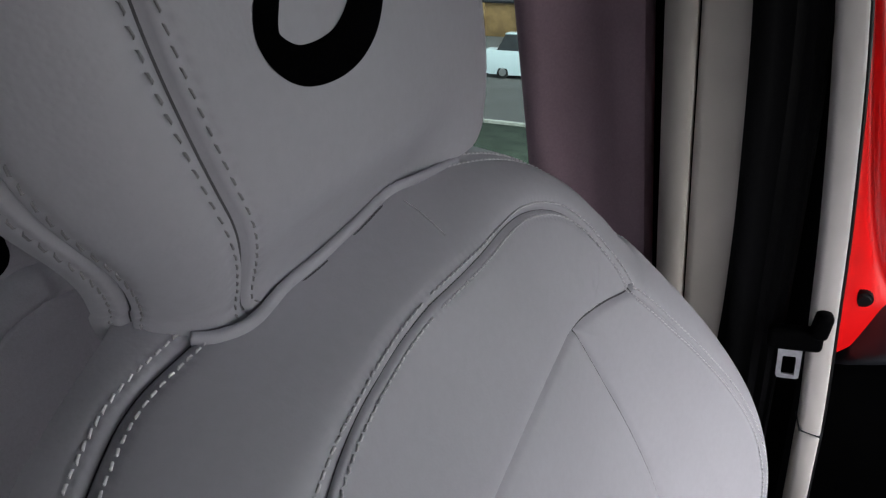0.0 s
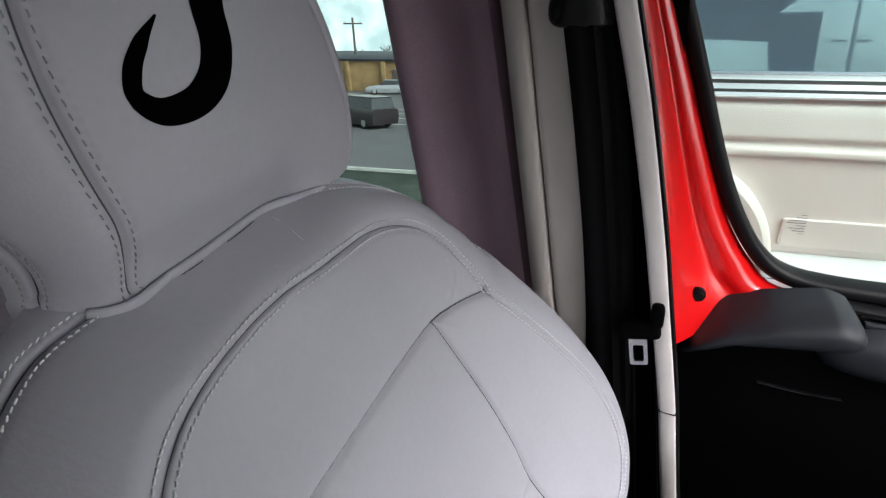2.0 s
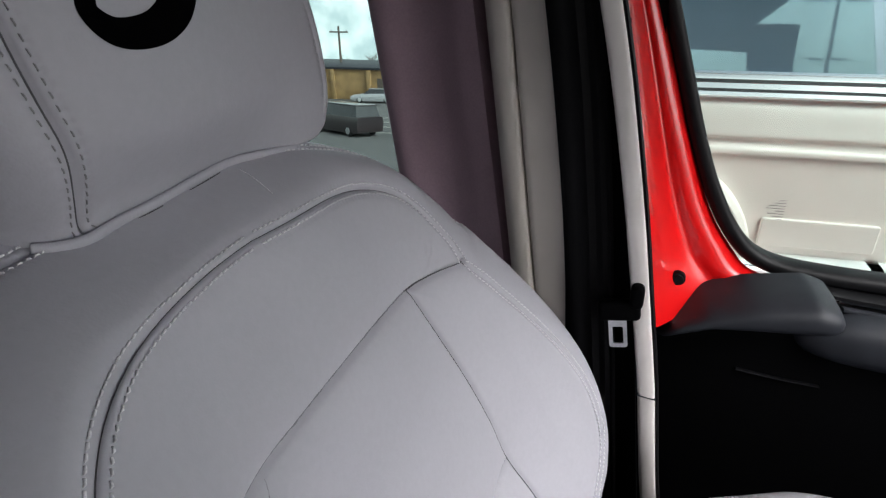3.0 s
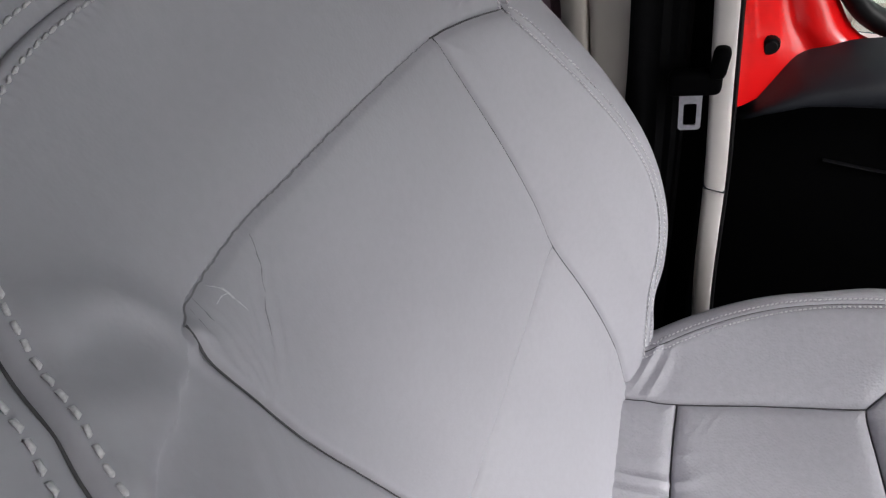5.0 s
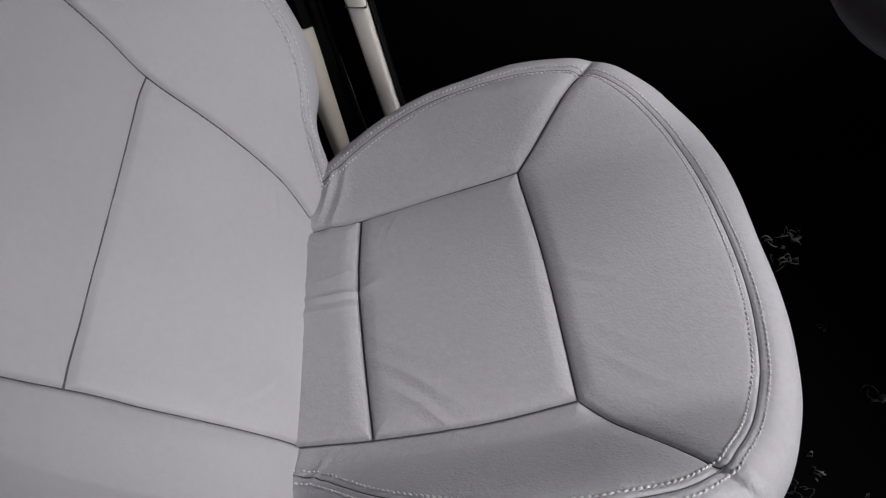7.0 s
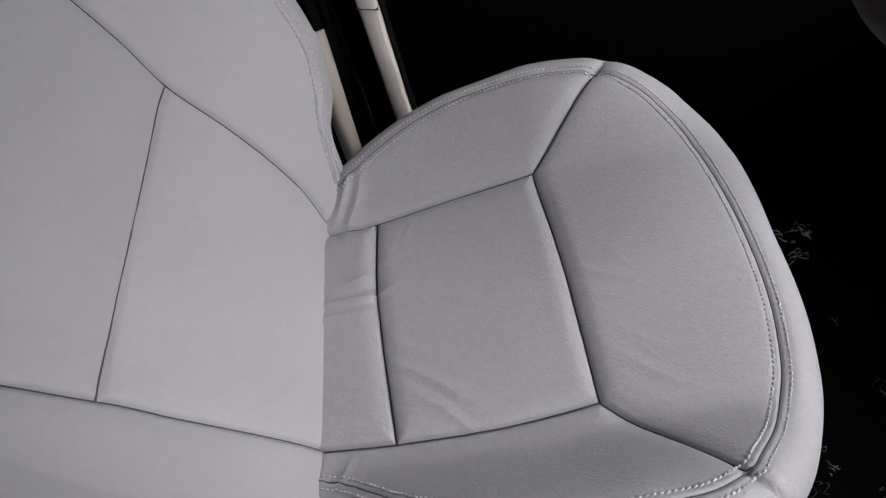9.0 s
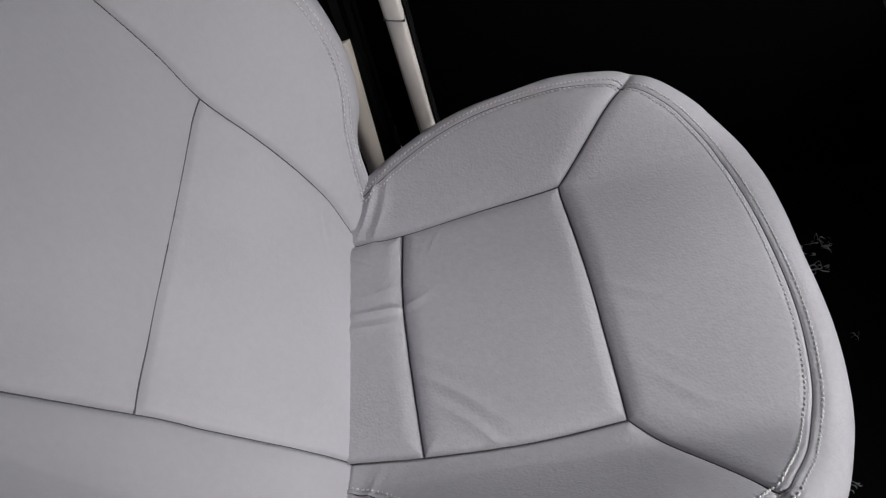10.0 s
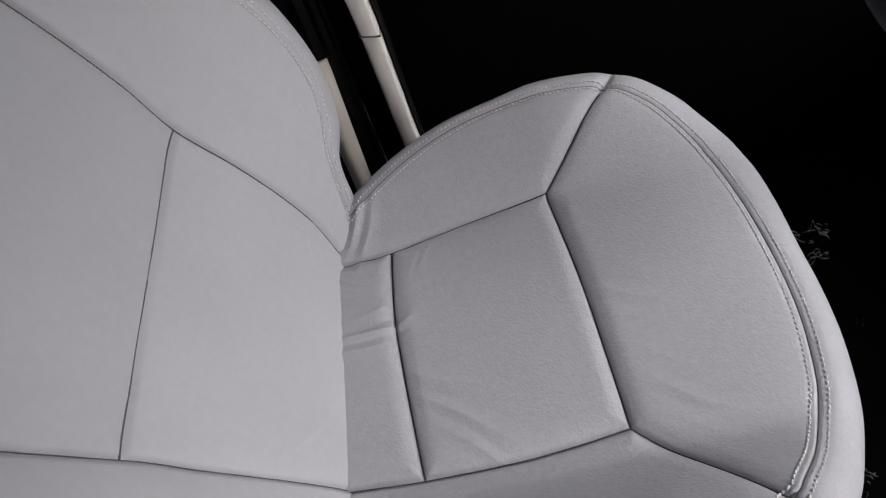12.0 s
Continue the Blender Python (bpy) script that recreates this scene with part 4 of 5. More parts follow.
at = np.argmin(abs(EDGE_LINE[:, 1] - 0.476))
tagged(part("trim_joint", smooth_mesh("trim_joint", swept(np.c_[EDGE_LINE[at - 1:at + 1, 0].mean() + np.array([-0.0137, 0.0137]), (0.6548, 0.6548), (0.478, 0.474)], round_ring(0.0015, 0.036, 8), up=(0, 1, 0)), DARK_PAD)), "dark butt joint in the pale edge trim", "trim", kind="structure")

slit = EDGE_LINE + (0.0165, 0)
tagged(part("door_gap", smooth_mesh("door_gap", swept(np.c_[slit[:, 0], np.full(len(slit), 0.672), slit[:, 1]], round_ring(0.006, 0.03, 8, 3), up=(0, 1, 0)), RUBBER)), "thin black rubber lip beside the pale edge trim", "trim", kind="structure")

# ---- the driver's door ----
door = thing("door_1", "red painted front door with black inner panel, closed", "door", (0.6, 0.8, 0), kind="structure")


def at_door(ob):
    ob.parent = door
    ob.matrix_parent_inverse = Matrix.Translation(door.location).inverted()
    return ob


INNER = along([(0.0, 1.40), (0.042, 1.22), (0.074, 1.086), (0.107, 0.956), (0.158, 0.725), (0.182, 0.60), (0.188, 0.565)], 12)
OUTER_LINE = along([(0.017, 1.40), (0.066, 1.22), (0.092, 1.15), (0.129, 1.05), (0.170, 0.94), (0.208, 0.835), (0.255, 0.722), (0.299, 0.655), (0.342, 0.613), (0.43, 0.598)], 12)
n_row = 60


def evenly(line, n):
    run = np.r_[0, np.cumsum(np.linalg.norm(np.diff(line, axis=0), axis=1))]
    s = np.linspace(0, run[-1], n)
    return np.stack([np.interp(s, run, line[:, k]) for k in range(2)], 1)


ea, eb = evenly(INNER, n_row), evenly(OUTER_LINE, n_row)
us = np.linspace(0, 1, 22)
sheet = []
for a, b in zip(ea, eb):
    for u in us:
        mid_ = a + (b - a) * u
        deep = 0.685 + 0.12 * ease(np.array(u), -0.1, 0.5) - 0.009 * math.exp(-(((u - 0.62) / 0.2) ** 2)) + 0.03 * ease(np.array(u), 0.8, 1.0)
        sheet.append((mid_[0], float(deep), mid_[1]))
sheet = np.array(sheet)
back = sheet + (0, 0.03, 0)
faces = []
for i in range(n_row - 1):
    for j in range(21):
        k = i * 22 + j
        faces.append((k, k + 1, k + 23, k + 22))
at_door(part("window_surround", mesh_of("window_surround", sheet, faces, RED_PAINT), None, None, "glossy red painted frame"))
seal = along([(0.037, 1.42), (0.085, 1.22), (0.108, 1.134), (0.142, 1.05), (0.182, 0.94), (0.223, 0.825), (0.262, 0.737), (0.306, 0.668), (0.354, 0.631), (0.435, 0.615), (0.6, 0.606), (0.9, 0.592), (1.2, 0.58)], 12)
at_door(part("window_seal", smooth_mesh("window_seal", swept(np.c_[seal[:, 0], np.full(len(seal), 0.845), seal[:, 1]], round_ring(0.026, 0.05, 14, 3), up=(0, 1, 0)), RUBBER), None, None, "black rubber window channel"))
sill2 = along([(0.37, 0.612), (0.5, 0.594), (0.8, 0.578), (1.2, 0.566)], 10)
at_door(part("sill_seal", smooth_mesh("sill_seal", swept(np.c_[sill2[:, 0], np.full(len(sill2), 0.815), sill2[:, 1]], round_ring(0.012, 0.04, 10, 3), up=(0, 1, 0)), RUBBER)))
glass = at_door(part("pane", slab([(0.05, 1.44), (0.10, 1.2), (0.25, 0.72), (0.33, 0.61), (1.25, 0.56), (1.05, 1.44)], 0.004, "y", 0.86, 0), GLASS))
glass.visible_shadow = False
at_door(part("lower_panel", boxy((1.16, 0.05, 0.60), (0.745, 0.80, 0.285), 0.02, 3), BLACK_PLASTIC, None, "black moulded door panel"))
at_door(part("outer_skin", boxy((1.08, 0.03, 0.92), (0.775, 0.87, 0.085), 0.01), RED_PAINT, None, "red outer door skin"))


def pad(points, top, bottom, y0, y1, n=10):
    """A soft shelf: its height over x given by top and bottom, rounded towards the cabin."""
    xs = np.linspace(points[0], points[1], 40)
    rows = []
    for x in xs:
        u = (x - points[0]) / (points[1] - points[0])
        hi, lo = np.interp(u, *zip(*top)), np.interp(u, *zip(*bottom))
        end = math.sqrt(max(0.0, 1 - (2 * abs(u - 0.5)) ** 8))
        c, hgt = (hi + lo) / 2, (hi - lo) / 2 * (0.25 + 0.75 * end)
        yy = y1 - (y1 - y0) * (0.3 + 0.7 * end)
        for k in range(18):
            a = math.pi * (0.5 + k / 17)
            rows.append((x, y1 + (y1 - yy) * math.copysign(abs(math.cos(a)) ** 0.6, math.cos(a)), c + hgt * math.copysign(abs(math.sin(a)) ** 0.7, math.sin(a))))
    f = [(i * 18 + j, i * 18 + j + 1, (i + 1) * 18 + j + 1, (i + 1) * 18 + j) for i in range(39) for j in range(17)]
    f += [tuple(range(18)), tuple(range(39 * 18, 40 * 18))]
    return np.array(rows), f


at_door(part("armrest", smooth_mesh("armrest", pad((0.192, 0.452), [(0, 0.548), (0.08, 0.570), (0.25, 0.600), (0.5, 0.622), (0.8, 0.634), (0.92, 0.626), (1, 0.60)], [(0, 0.52), (0.12, 0.55), (0.3, 0.566), (1, 0.572)], 0.69, 0.80), DARK_PAD), None, None, "charcoal padded armrest top"))
at_door(part("ledge", smooth_mesh("ledge", pad((0.40, 1.25), [(0, 0.582), (0.1, 0.586), (1, 0.56)], [(0, 0.50), (1, 0.47)], 0.735, 0.80), DARK_PAD), None, None, "charcoal upper ledge of the door panel"))
for dy, dz in ((-0.012, -0.004), (-0.028, -0.012)):
    lip = sill2[8:] + (0, dz)
    at_door(part("sill_lip", smooth_mesh("sill_lip", swept(np.c_[lip[:, 0], np.full(len(lip), 0.815 + dy), lip[:, 1]], round_ring(0.007, 0.012, 8, 3), up=(0, 1, 0)), DARK_PAD)))
ridge = along([(0.335, 0.462), (0.40, 0.454), (0.46, 0.45)], 8)
at_door(part("panel_ridge", smooth_mesh("panel_ridge", swept(np.c_[ridge[:, 0], np.full(len(ridge), 0.772), ridge[:, 1]], round_ring(0.002, 0.010, 8), up=(0, 1, 0)), SATIN_BLACK)))
bm = bmesh.new()
bmesh.ops.create_cone(bm, cap_ends=True, segments=20, radius1=0.0125, radius2=0.010, depth=0.014, matrix=pose(0.2165, 0.745, 0.628, 90, 0, 0))
bmesh.ops.bevel(bm, geom=bm.edges[:], offset=0.003, segments=3, affect="EDGES")
at_door(part("screw_cap", bm, RUBBER, None, "black round screw cap"))
# etched glass mark: short lines of unreadable print, as fine bars
for k, w in enumerate((0.012, 0.020, 0.030, 0.034, 0.016, 0.030, 0.022, 0.010)):
    at_door(part("glass_mark", boxy((0.8 * w, 0.0006, 0.0009), (0.372 - 0.4 * w, 0.8565, 0.728 - 0.0045 * k), 0), PRINT_GREY))

# ---- seat belt ----
belt = thing("seat_belt", "black seat belt hanging from its pillar loop", "seat belt", (0.07, 0.69, 0.9))


def at_belt(ob):
    ob.parent = belt
    ob.matrix_parent_inverse = Matrix.Translation(belt.location).inverted()
    return ob


line = smooth_line([(0.026, 0.658, 1.055), (0.036, 0.659, 1.0), (0.053, 0.661, 0.9), (0.074, 0.665, 0.75), (0.088, 0.665, 0.64), (0.106, 0.662, 0.5), (0.13, 0.66, 0.3), (0.16, 0.66, 0.06)], 8)
at_belt(part("webbing", smooth_mesh("webbing", swept(line, [(-0.032, 0.001), (-0.027, -0.002), (-0.018, -0.001), (-0.010, 0.0014), (-0.001, -0.0045), (0.009, 0.0012), (0.017, -0.0032), (0.024, 0.0), (0.028, -0.003), (0.032, 0.001), (0.03, 0.0022), (0, 0.002), (-0.03, 0.0022)], up=(0, 1, 0)), WEBBING)))
line2 = smooth_line([(0.016, 0.672, 1.04), (0.04, 0.675, 0.9), (0.068, 0.68, 0.7), (0.085, 0.68, 0.5), (0.10, 0.68, 0.1)], 8)
at_belt(part("webbing", smooth_mesh("webbing", swept(line2, round_ring(0.05, 0.002, 10, 4), up=(0, 1, 0)), WEBBING)))
# moulded loop: a rounded hood over a wide slot
hood = []
for k in range(15):
    v_ = k / 14
    z = 1.026 + 0.068 * v_
    half_w = float(np.interp(v_, (0, 0.2, 0.4, 0.6, 0.78, 0.9, 0.97, 1), (0.045, 0.044, 0.040, 0.033, 0.026, 0.019, 0.012, 0.005)))
    thick = 0.026 * math.sqrt(max(0.02, 1 - (v_ * 0.98) ** 3))
    for j in range(16):
        a = 2 * math.pi * j / 16
        hood.append((0.018 - 0.004 * v_ + 0.86 * half_w * math.copysign(abs(math.cos(a)) ** 0.7, math.cos(a)), 0.670 - thick * max(-0.4, math.sin(a)), z))
f = [(i * 16 + j, i * 16 + (j + 1) % 16, (i + 1) * 16 + (j + 1) % 16, (i + 1) * 16 + j) for i in range(14) for j in range(16)] + [tuple(range(16)), tuple(range(224, 240))]
at_belt(part("loop_cover", smooth_mesh("loop_cover", (np.array(hood), f), SATIN_BLACK), None, None, "black moulded belt loop"))
at_belt(part("loop_bar", boxy((0.082, 0.032, 0.040), (0.016, 0.666, 1.042), 0.0155, 4), SATIN_BLACK))
at_belt(part("height_catch", boxy((0.026, 0.016, 0.020), (0.009, 0.684, 1.108), 0.004, 2), DARK_PAD, None, "dark height catch in its slot"))
at_belt(part("tongue_grip", boxy((0.058, 0.02, 0.03), (0.129, 0.636, 0.622), 0.007, 3, Matrix.Rotation(radians(-8), 4, "Y")), BLACK_PLASTIC, None, "black plastic grip of the belt tongue"))
at_belt(part("stop_button", boxy((0.018, 0.022, 0.036), (0.150, 0.634, 0.648), 0.007, 3), BLACK_PLASTIC))
tongue = slab(rounded(-0.0125, -0.024, 0.0125, 0.024, 0.004), 0.003, "y", 0, 0, rounded(-0.0072, -0.018, 0.0072, 0.010, 0.002)[::-1])
bmesh.ops.transform(tongue, matrix=pose(0.1315, 0.631, 0.587, 0, -9, 0), verts=tongue.verts)
at_belt(part("tongue", tongue, STEEL, None, "bright steel belt tongue with a slot"))

# ---- the dashboard end of the cab ----
struct("wall_front", boxy((0.30, 1.75, 0.54), (1.36, -0.07, 0.27), 0.04), BLACK_PLASTIC, "black dashboard and footwell wall", "wall")
wheel = thing("steering_wheel", "black steering wheel with control buttons", "steering wheel", (0.665, YC, 0.755))
tilt = Matrix.Rotation(radians(-60), 4, "Y")


def on_wheel(ob):
    ob.parent = wheel
    ob.matrix_basis = tilt
    return ob


a = np.linspace(0, 2 * np.pi, 72, endpoint=False)
on_wheel(part("rim", smooth_mesh("rim", swept(np.c_[0.178 * np.cos(a), 0.178 * np.sin(a), 0 * a], round_ring(0.032, 0.030, 12), True), DARK_PAD, False)))
on_wheel(part("hub", boxy((0.13, 0.15, 0.05), (0, 0, -0.02), 0.02, 3), BLACK_PLASTIC))
for s_ in (-1, 1):
    on_wheel(part("spoke", boxy((0.05, 0.12, 0.018), (-0.02, s_ * 0.115, -0.008), 0.006), BLACK_PLASTIC))
    for k in range(3):
        bm = bmesh.new()
        bmesh.ops.create_cone(bm, cap_ends=True, segments=14, radius1=0.008, radius2=0.0065, depth=0.008, matrix=Matrix.Translation((-0.035 + 0.02 * k, s_ * (0.10 + 0.008 * k), 0.006)))
        on_wheel(part("button", bm, DARK_PAD))
column = boxy((0.06, 0.06, 0.86), (0, 0, -0.46), 0.02)
on_wheel(part("column", column, BLACK_PLASTIC))

# ---- outside ----
GROUND = -0.77
FALL = 0.122  # the lower lot slopes away beyond a bank behind the neighbouring van
LOT_Y, LOT_Z = (-1500, 3.8, 9, 64, 1500), (GROUND, GROUND, -4.1, -10.81, -270)


def lot(x, y):
    return (x, y, float(np.interp(y, LOT_Y, LOT_Z)))


bm = bmesh.new()
bars = [[bm.verts.new((x, *lot(x, y)[1:])) for x in (-1500, 1500)] for y in LOT_Y]
for lo_, hi_ in zip(bars[:-1], bars[1:]):
    bm.faces.new((lo_[0], lo_[1], hi_[1], hi_[0]))
struct("ground", bm, ASPHALT, "grey asphalt of a parking lot", "ground")
# our van's red outer roof and side, seen only in reflections
struct("roof_outer", boxy((4.4, 1.95, 0.05), (-1.2, -0.07, 1.56), 0.02), RED_PAINT, "red outer roof of the van", "roof")
struct("side_outer", boxy((2.7, 0.03, 0.95), (-1.25, 0.885, 0.10), 0.01), RED_PAINT, "red outer side of the van", "wall")

van = thing("parked_van", "champagne-coloured passenger van parked alongside", "van", (1.2, 1.80, GROUND))


def at_van(ob):
    ob.parent = van
    ob.matrix_parent_inverse = Matrix.Translation(van.location).inverted()
    return ob


VY = 1.76


def body_run(name, profile, material, x0=-0.46, x1=4.2, label=""):
    """A length of bodywork: a (y, z) profile run along x."""
    xs = np.linspace(x0, x1, 40)
    m = len(profile)
    v = [(x, y, z) for x in xs for y, z in profile]
    f_ = [(i * m + j, i * m + j + 1, (i + 1) * m + j + 1, (i + 1) * m + j) for i in range(39) for j in range(m - 1)]
    return at_van(part(name, smooth_mesh(name, (np.array(v), f_), material), None, None, label))


side = smooth_line([(VY + 0.03, 0.80), (VY + 0.012, 0.775), (VY + 0.004, 0.72), (VY + 0.002, 0.692), (VY + 0.016, 0.684), (VY + 0.016, 0.672), (VY - 0.004, 0.66), (VY - 0.006, 0.640),
                    (VY + 0.006, 0.628), (VY + 0.004, 0.5), (VY + 0.006, 0.36), (VY + 0.03, 0.31), (VY + 0.12, 0.30)], 5)
body_run("body_side", [tuple(r) for r in side], GOLD_PAINT)
body_run("belt_moulding", [(VY + 0.04, 0.80), (VY + 0.008, 0.804), (VY + 0.002, 0.812), (VY + 0.008, 0.822), (VY + 0.003, 0.832), (VY + 0.012, 0.846), (VY + 0.006, 0.858), (VY + 0.02, 0.876), (VY + 0.05, 0.88)], CHROME, label="bright metal strip under the windows")
body_run("side_glass", [(VY + 0.035, 0.872), (VY + 0.05, 1.0), (VY + 0.067, 1.142)], DARK_GLASS, label="dark tinted side windows")
body_run("roof_side", [(VY + 0.063, 1.138), (VY + 0.058, 1.146), (VY + 0.056, 1.17), (VY + 0.09, 1.28), (VY + 0.2, 1.38), (VY + 0.9, 1.46), (VY + 1.9, 1.38)], GOLD_PAINT)
for x0_, x1_ in ((0.55, 0.92), (0.955, 4.2)):
    body_run("running_board", [(VY + 0.10, 0.33), (VY - 0.03, 0.32), (VY - 0.085, 0.30), (VY - 0.09, 0.24), (VY - 0.07, 0.22), (VY + 0.10, 0.20)], WHITE_PAINT, x0_, x1_, "pale running board")
body_run("underbody", [(VY + 0.10, 0.32), (VY + 0.10, -0.35), (VY + 1.8, -0.35)], BLACK_PLASTIC)
oval = [(0.30 + 0.288 * math.cos(radians(d)), 0.27 + 0.345 * math.sin(radians(d))) for d in range(0, 360, 5)]
at_van(part("wheel_flare", slab(oval, 0.07, "y", VY - 0.042, 0.024), GOLD_PAINT, None, "flared wheel arch"))
well = [(0.30 + 0.25 * math.cos(radians(d)), 0.0 + 0.25 * math.sin(radians(d))) for d in range(0, 360, 10)]
at_van(part("wheel_well", slab(well, 0.02, "y", VY - 0.036, 0), BLACK_PLASTIC))


def road_wheel(parent_fn, x, y, z, r, wide):
    bm = bmesh.new()
    bmesh.ops.create_cone(bm, cap_ends=True, segments=28, radius1=r, radius2=r, depth=wide, matrix=pose(x, y, z, 90, 0, 0))
    bmesh.ops.bevel(bm, geom=[e for e in bm.edges if e.calc_face_angle(0) > 1], offset=0.03, segments=3, affect="EDGES")
    w_ = parent_fn(part("tyre", bm, TYRE))
    bm = bmesh.new()
    bmesh.ops.create_cone(bm, cap_ends=True, segments=20, radius1=r * 0.62, radius2=r * 0.5, depth=wide * 1.06, matrix=pose(x, y, z, 90, 0, 0))
    parent_fn(part("rim", bm, STEEL))


road_wheel(at_van, 0.30, VY + 0.11, -0.33, 0.37, 0.2)
at_van(part("fuel_flap", slab(rounded(0.60, 0.352, 0.925, 0.446, 0.008), 0.014, "y", VY - 0.008, 0.004), GOLD_PAINT))


def into(ob, top):
    ob.parent = top
    return ob


van.location.z -= 0.07


# ---- parked cars seen through the side window ----
def parked_car(name, label, at, heading, size, paint, glass_mat, boxlike=0.0):
    """A small car: a lofted body with cabin, windows, wheels and lamps."""
    car = thing(name, label, "car", at, group="parked cars")
    car.rotation_euler = (Matrix.Rotation(-math.atan(FALL), 3, "X") @ Matrix.Rotation(radians(heading), 3, "Z")).to_euler()
    ln, wd, ht = size
    nose, tail = 0.5 * ln, -0.5 * ln
    rows = [(tail, 0.28, 0.50), (tail + 0.08 * ln, 0.2, 0.62), (tail + 0.3 * ln, 0.18, 0.66), (0, 0.18, 0.64), (nose - 0.28 * ln, 0.18, 0.62), (nose - 0.06 * ln, 0.2, 0.52), (nose, 0.28, 0.42)]
    v = []
    for x, lo, hi in rows:
        hi = hi * ht if not boxlike else (0.62 * ht)
        for y, z in ((-0.46, lo), (-0.5, (lo + hi) / 2), (-0.46, hi), (-0.2, hi + 0.02), (0.2, hi + 0.02), (0.46, hi), (0.5, (lo + hi) / 2), (0.46, lo)):
            v.append((x, y * wd, z))
    f_ = [(i * 8 + j, i * 8 + (j + 1) % 8, (i + 1) * 8 + (j + 1) % 8, (i + 1) * 8 + j) for i in range(6) for j in range(8)] + [tuple(range(8)), tuple(range(48, 56))]
    part("body", smooth_mesh("body", (np.array(v), f_), paint), None, car)
    c0, c1, c2, c3 = (tail + 0.04 * ln, tail + 0.08 * ln, nose - 0.2 * ln, nose - 0.12 * ln) if boxlike else (tail + 0.08 * ln, tail + 0.22 * ln, nose - 0.42 * ln, nose - 0.28 * ln)
    lo, hi = 0.6 * ht, ht
    cab = [(c0, -0.44 * wd, lo), (c3, -0.44 * wd, lo), (c3, 0.44 * wd, lo), (c0, 0.44 * wd, lo), (c1, -0.37 * wd, hi - 0.06), (c2, -0.37 * wd, hi - 0.06), (c2, 0.37 * wd, hi - 0.06), (c1, 0.37 * wd, hi - 0.06)]
    part("windows", smooth_mesh("windows", (np.array(cab), [(0, 1, 5, 4), (1, 2, 6, 5), (2, 3, 7, 6), (3, 0, 4, 7)]), glass_mat), None, car, "dark car windows")
    part("roof", boxy((c2 - c1 + 0.06, 0.76 * wd, 0.07), ((c1 + c2) / 2, 0, hi - 0.045), 0.03, 3), paint, car)
    for sx in (-0.3, 0.3):
        for sy in (-0.43, 0.43):
            road_wheel(lambda ob: into(ob, car), sx * ln, sy * wd, 0.31, 0.31, 0.2)
    for sy in (-0.36, 0.36):
        part("headlight", boxy((0.05, 0.3 * wd * 0.6, 0.12), (nose - 0.03, sy * wd, 0.40 * ht), 0.02), CHROME, car)
    return car


parked_car("sedan", "silver sedan parked in the lot", lot(-22.0, 54.5), 195, (4.5, 1.75, 1.42), SILVER_PAINT, CAR_GLASS)
parked_car("sport_utility", "dark maroon sport utility parked in the lot", lot(-13.9, 30.0), 150, (4.5, 1.85, 1.72), DARK_PAINT, CAR_GLASS, 1.0)
parked_car("cargo_van", "pale blue cargo van parked in the lot", lot(-7.2, 29.6), 185, (5.0, 1.95, 2.2), PALE_BLUE_PAINT, CAR_GLASS, 1.0)
for k in range(4):
    struct("parking_line", boxy((5.0, 0.14, 0.006), Vector(lot(-10.6 - 1.2 * k, 31.2 + 2.9 * k)) + Vector((0, 0, 0.006)), 0, turn=Matrix.Rotation(-math.atan(FALL), 4, "X") @ Matrix.Rotation(radians(8), 4, "Z")), LINE_PAINT, "worn pale parking line on asphalt", "road marking")
# grass verge between the bank and the lower lot, with its pale kerb
slope = Matrix.Rotation(-math.atan(FALL), 4, "X")
struct("grass_verge", boxy((60, 7.4, 0.05), Vector(lot(-10, 13.9)) + Vector((0, 0, 0.03)), 0, turn=slope), DULL_GRASS, "dull winter grass verge below the bank", "grass")
struct("kerb", boxy((60, 0.16, 0.18), Vector(lot(-10, 17.7)) + Vector((0, 0, 0.07)), 0.02, turn=slope), KERB, "pale concrete kerb along the grass verge", "kerb")

# long ochre building at the back of the lot
hall = thing("warehouse", "long low ochre building at the edge of the lot", "building", lot(-31, 57.5))
part("wall", boxy((110, 6, 3.2), (0, 3, 1.6), 0.02), STUCCO, hall)
part("roof", boxy((110.6, 6.6, 0.22), (0, 3, 3.28), 0.02), DARK_PAD, hall, "dark flat roof edge")
for k in range(24):
    part("pilaster", boxy((0.45, 0.3, 3.15), (-50 + 4.1 * k, -0.13, 1.575), 0.01), STUCCO, hall)
for k in range(12):
    part("door", boxy((2.2, 0.1, 2.3), (-48 + 8.2 * k, -0.02, 1.15), 0.01), BARK, hall, "brown loading door")
# pale cloudy sky low over the falling ground
sky_card = boxy((700, 1, 130), (-160, 330, -20), 0)
struct("backdrop", sky_card, CLOUD_SKY, "pale cloudy winter sky behind the lot", "sky")


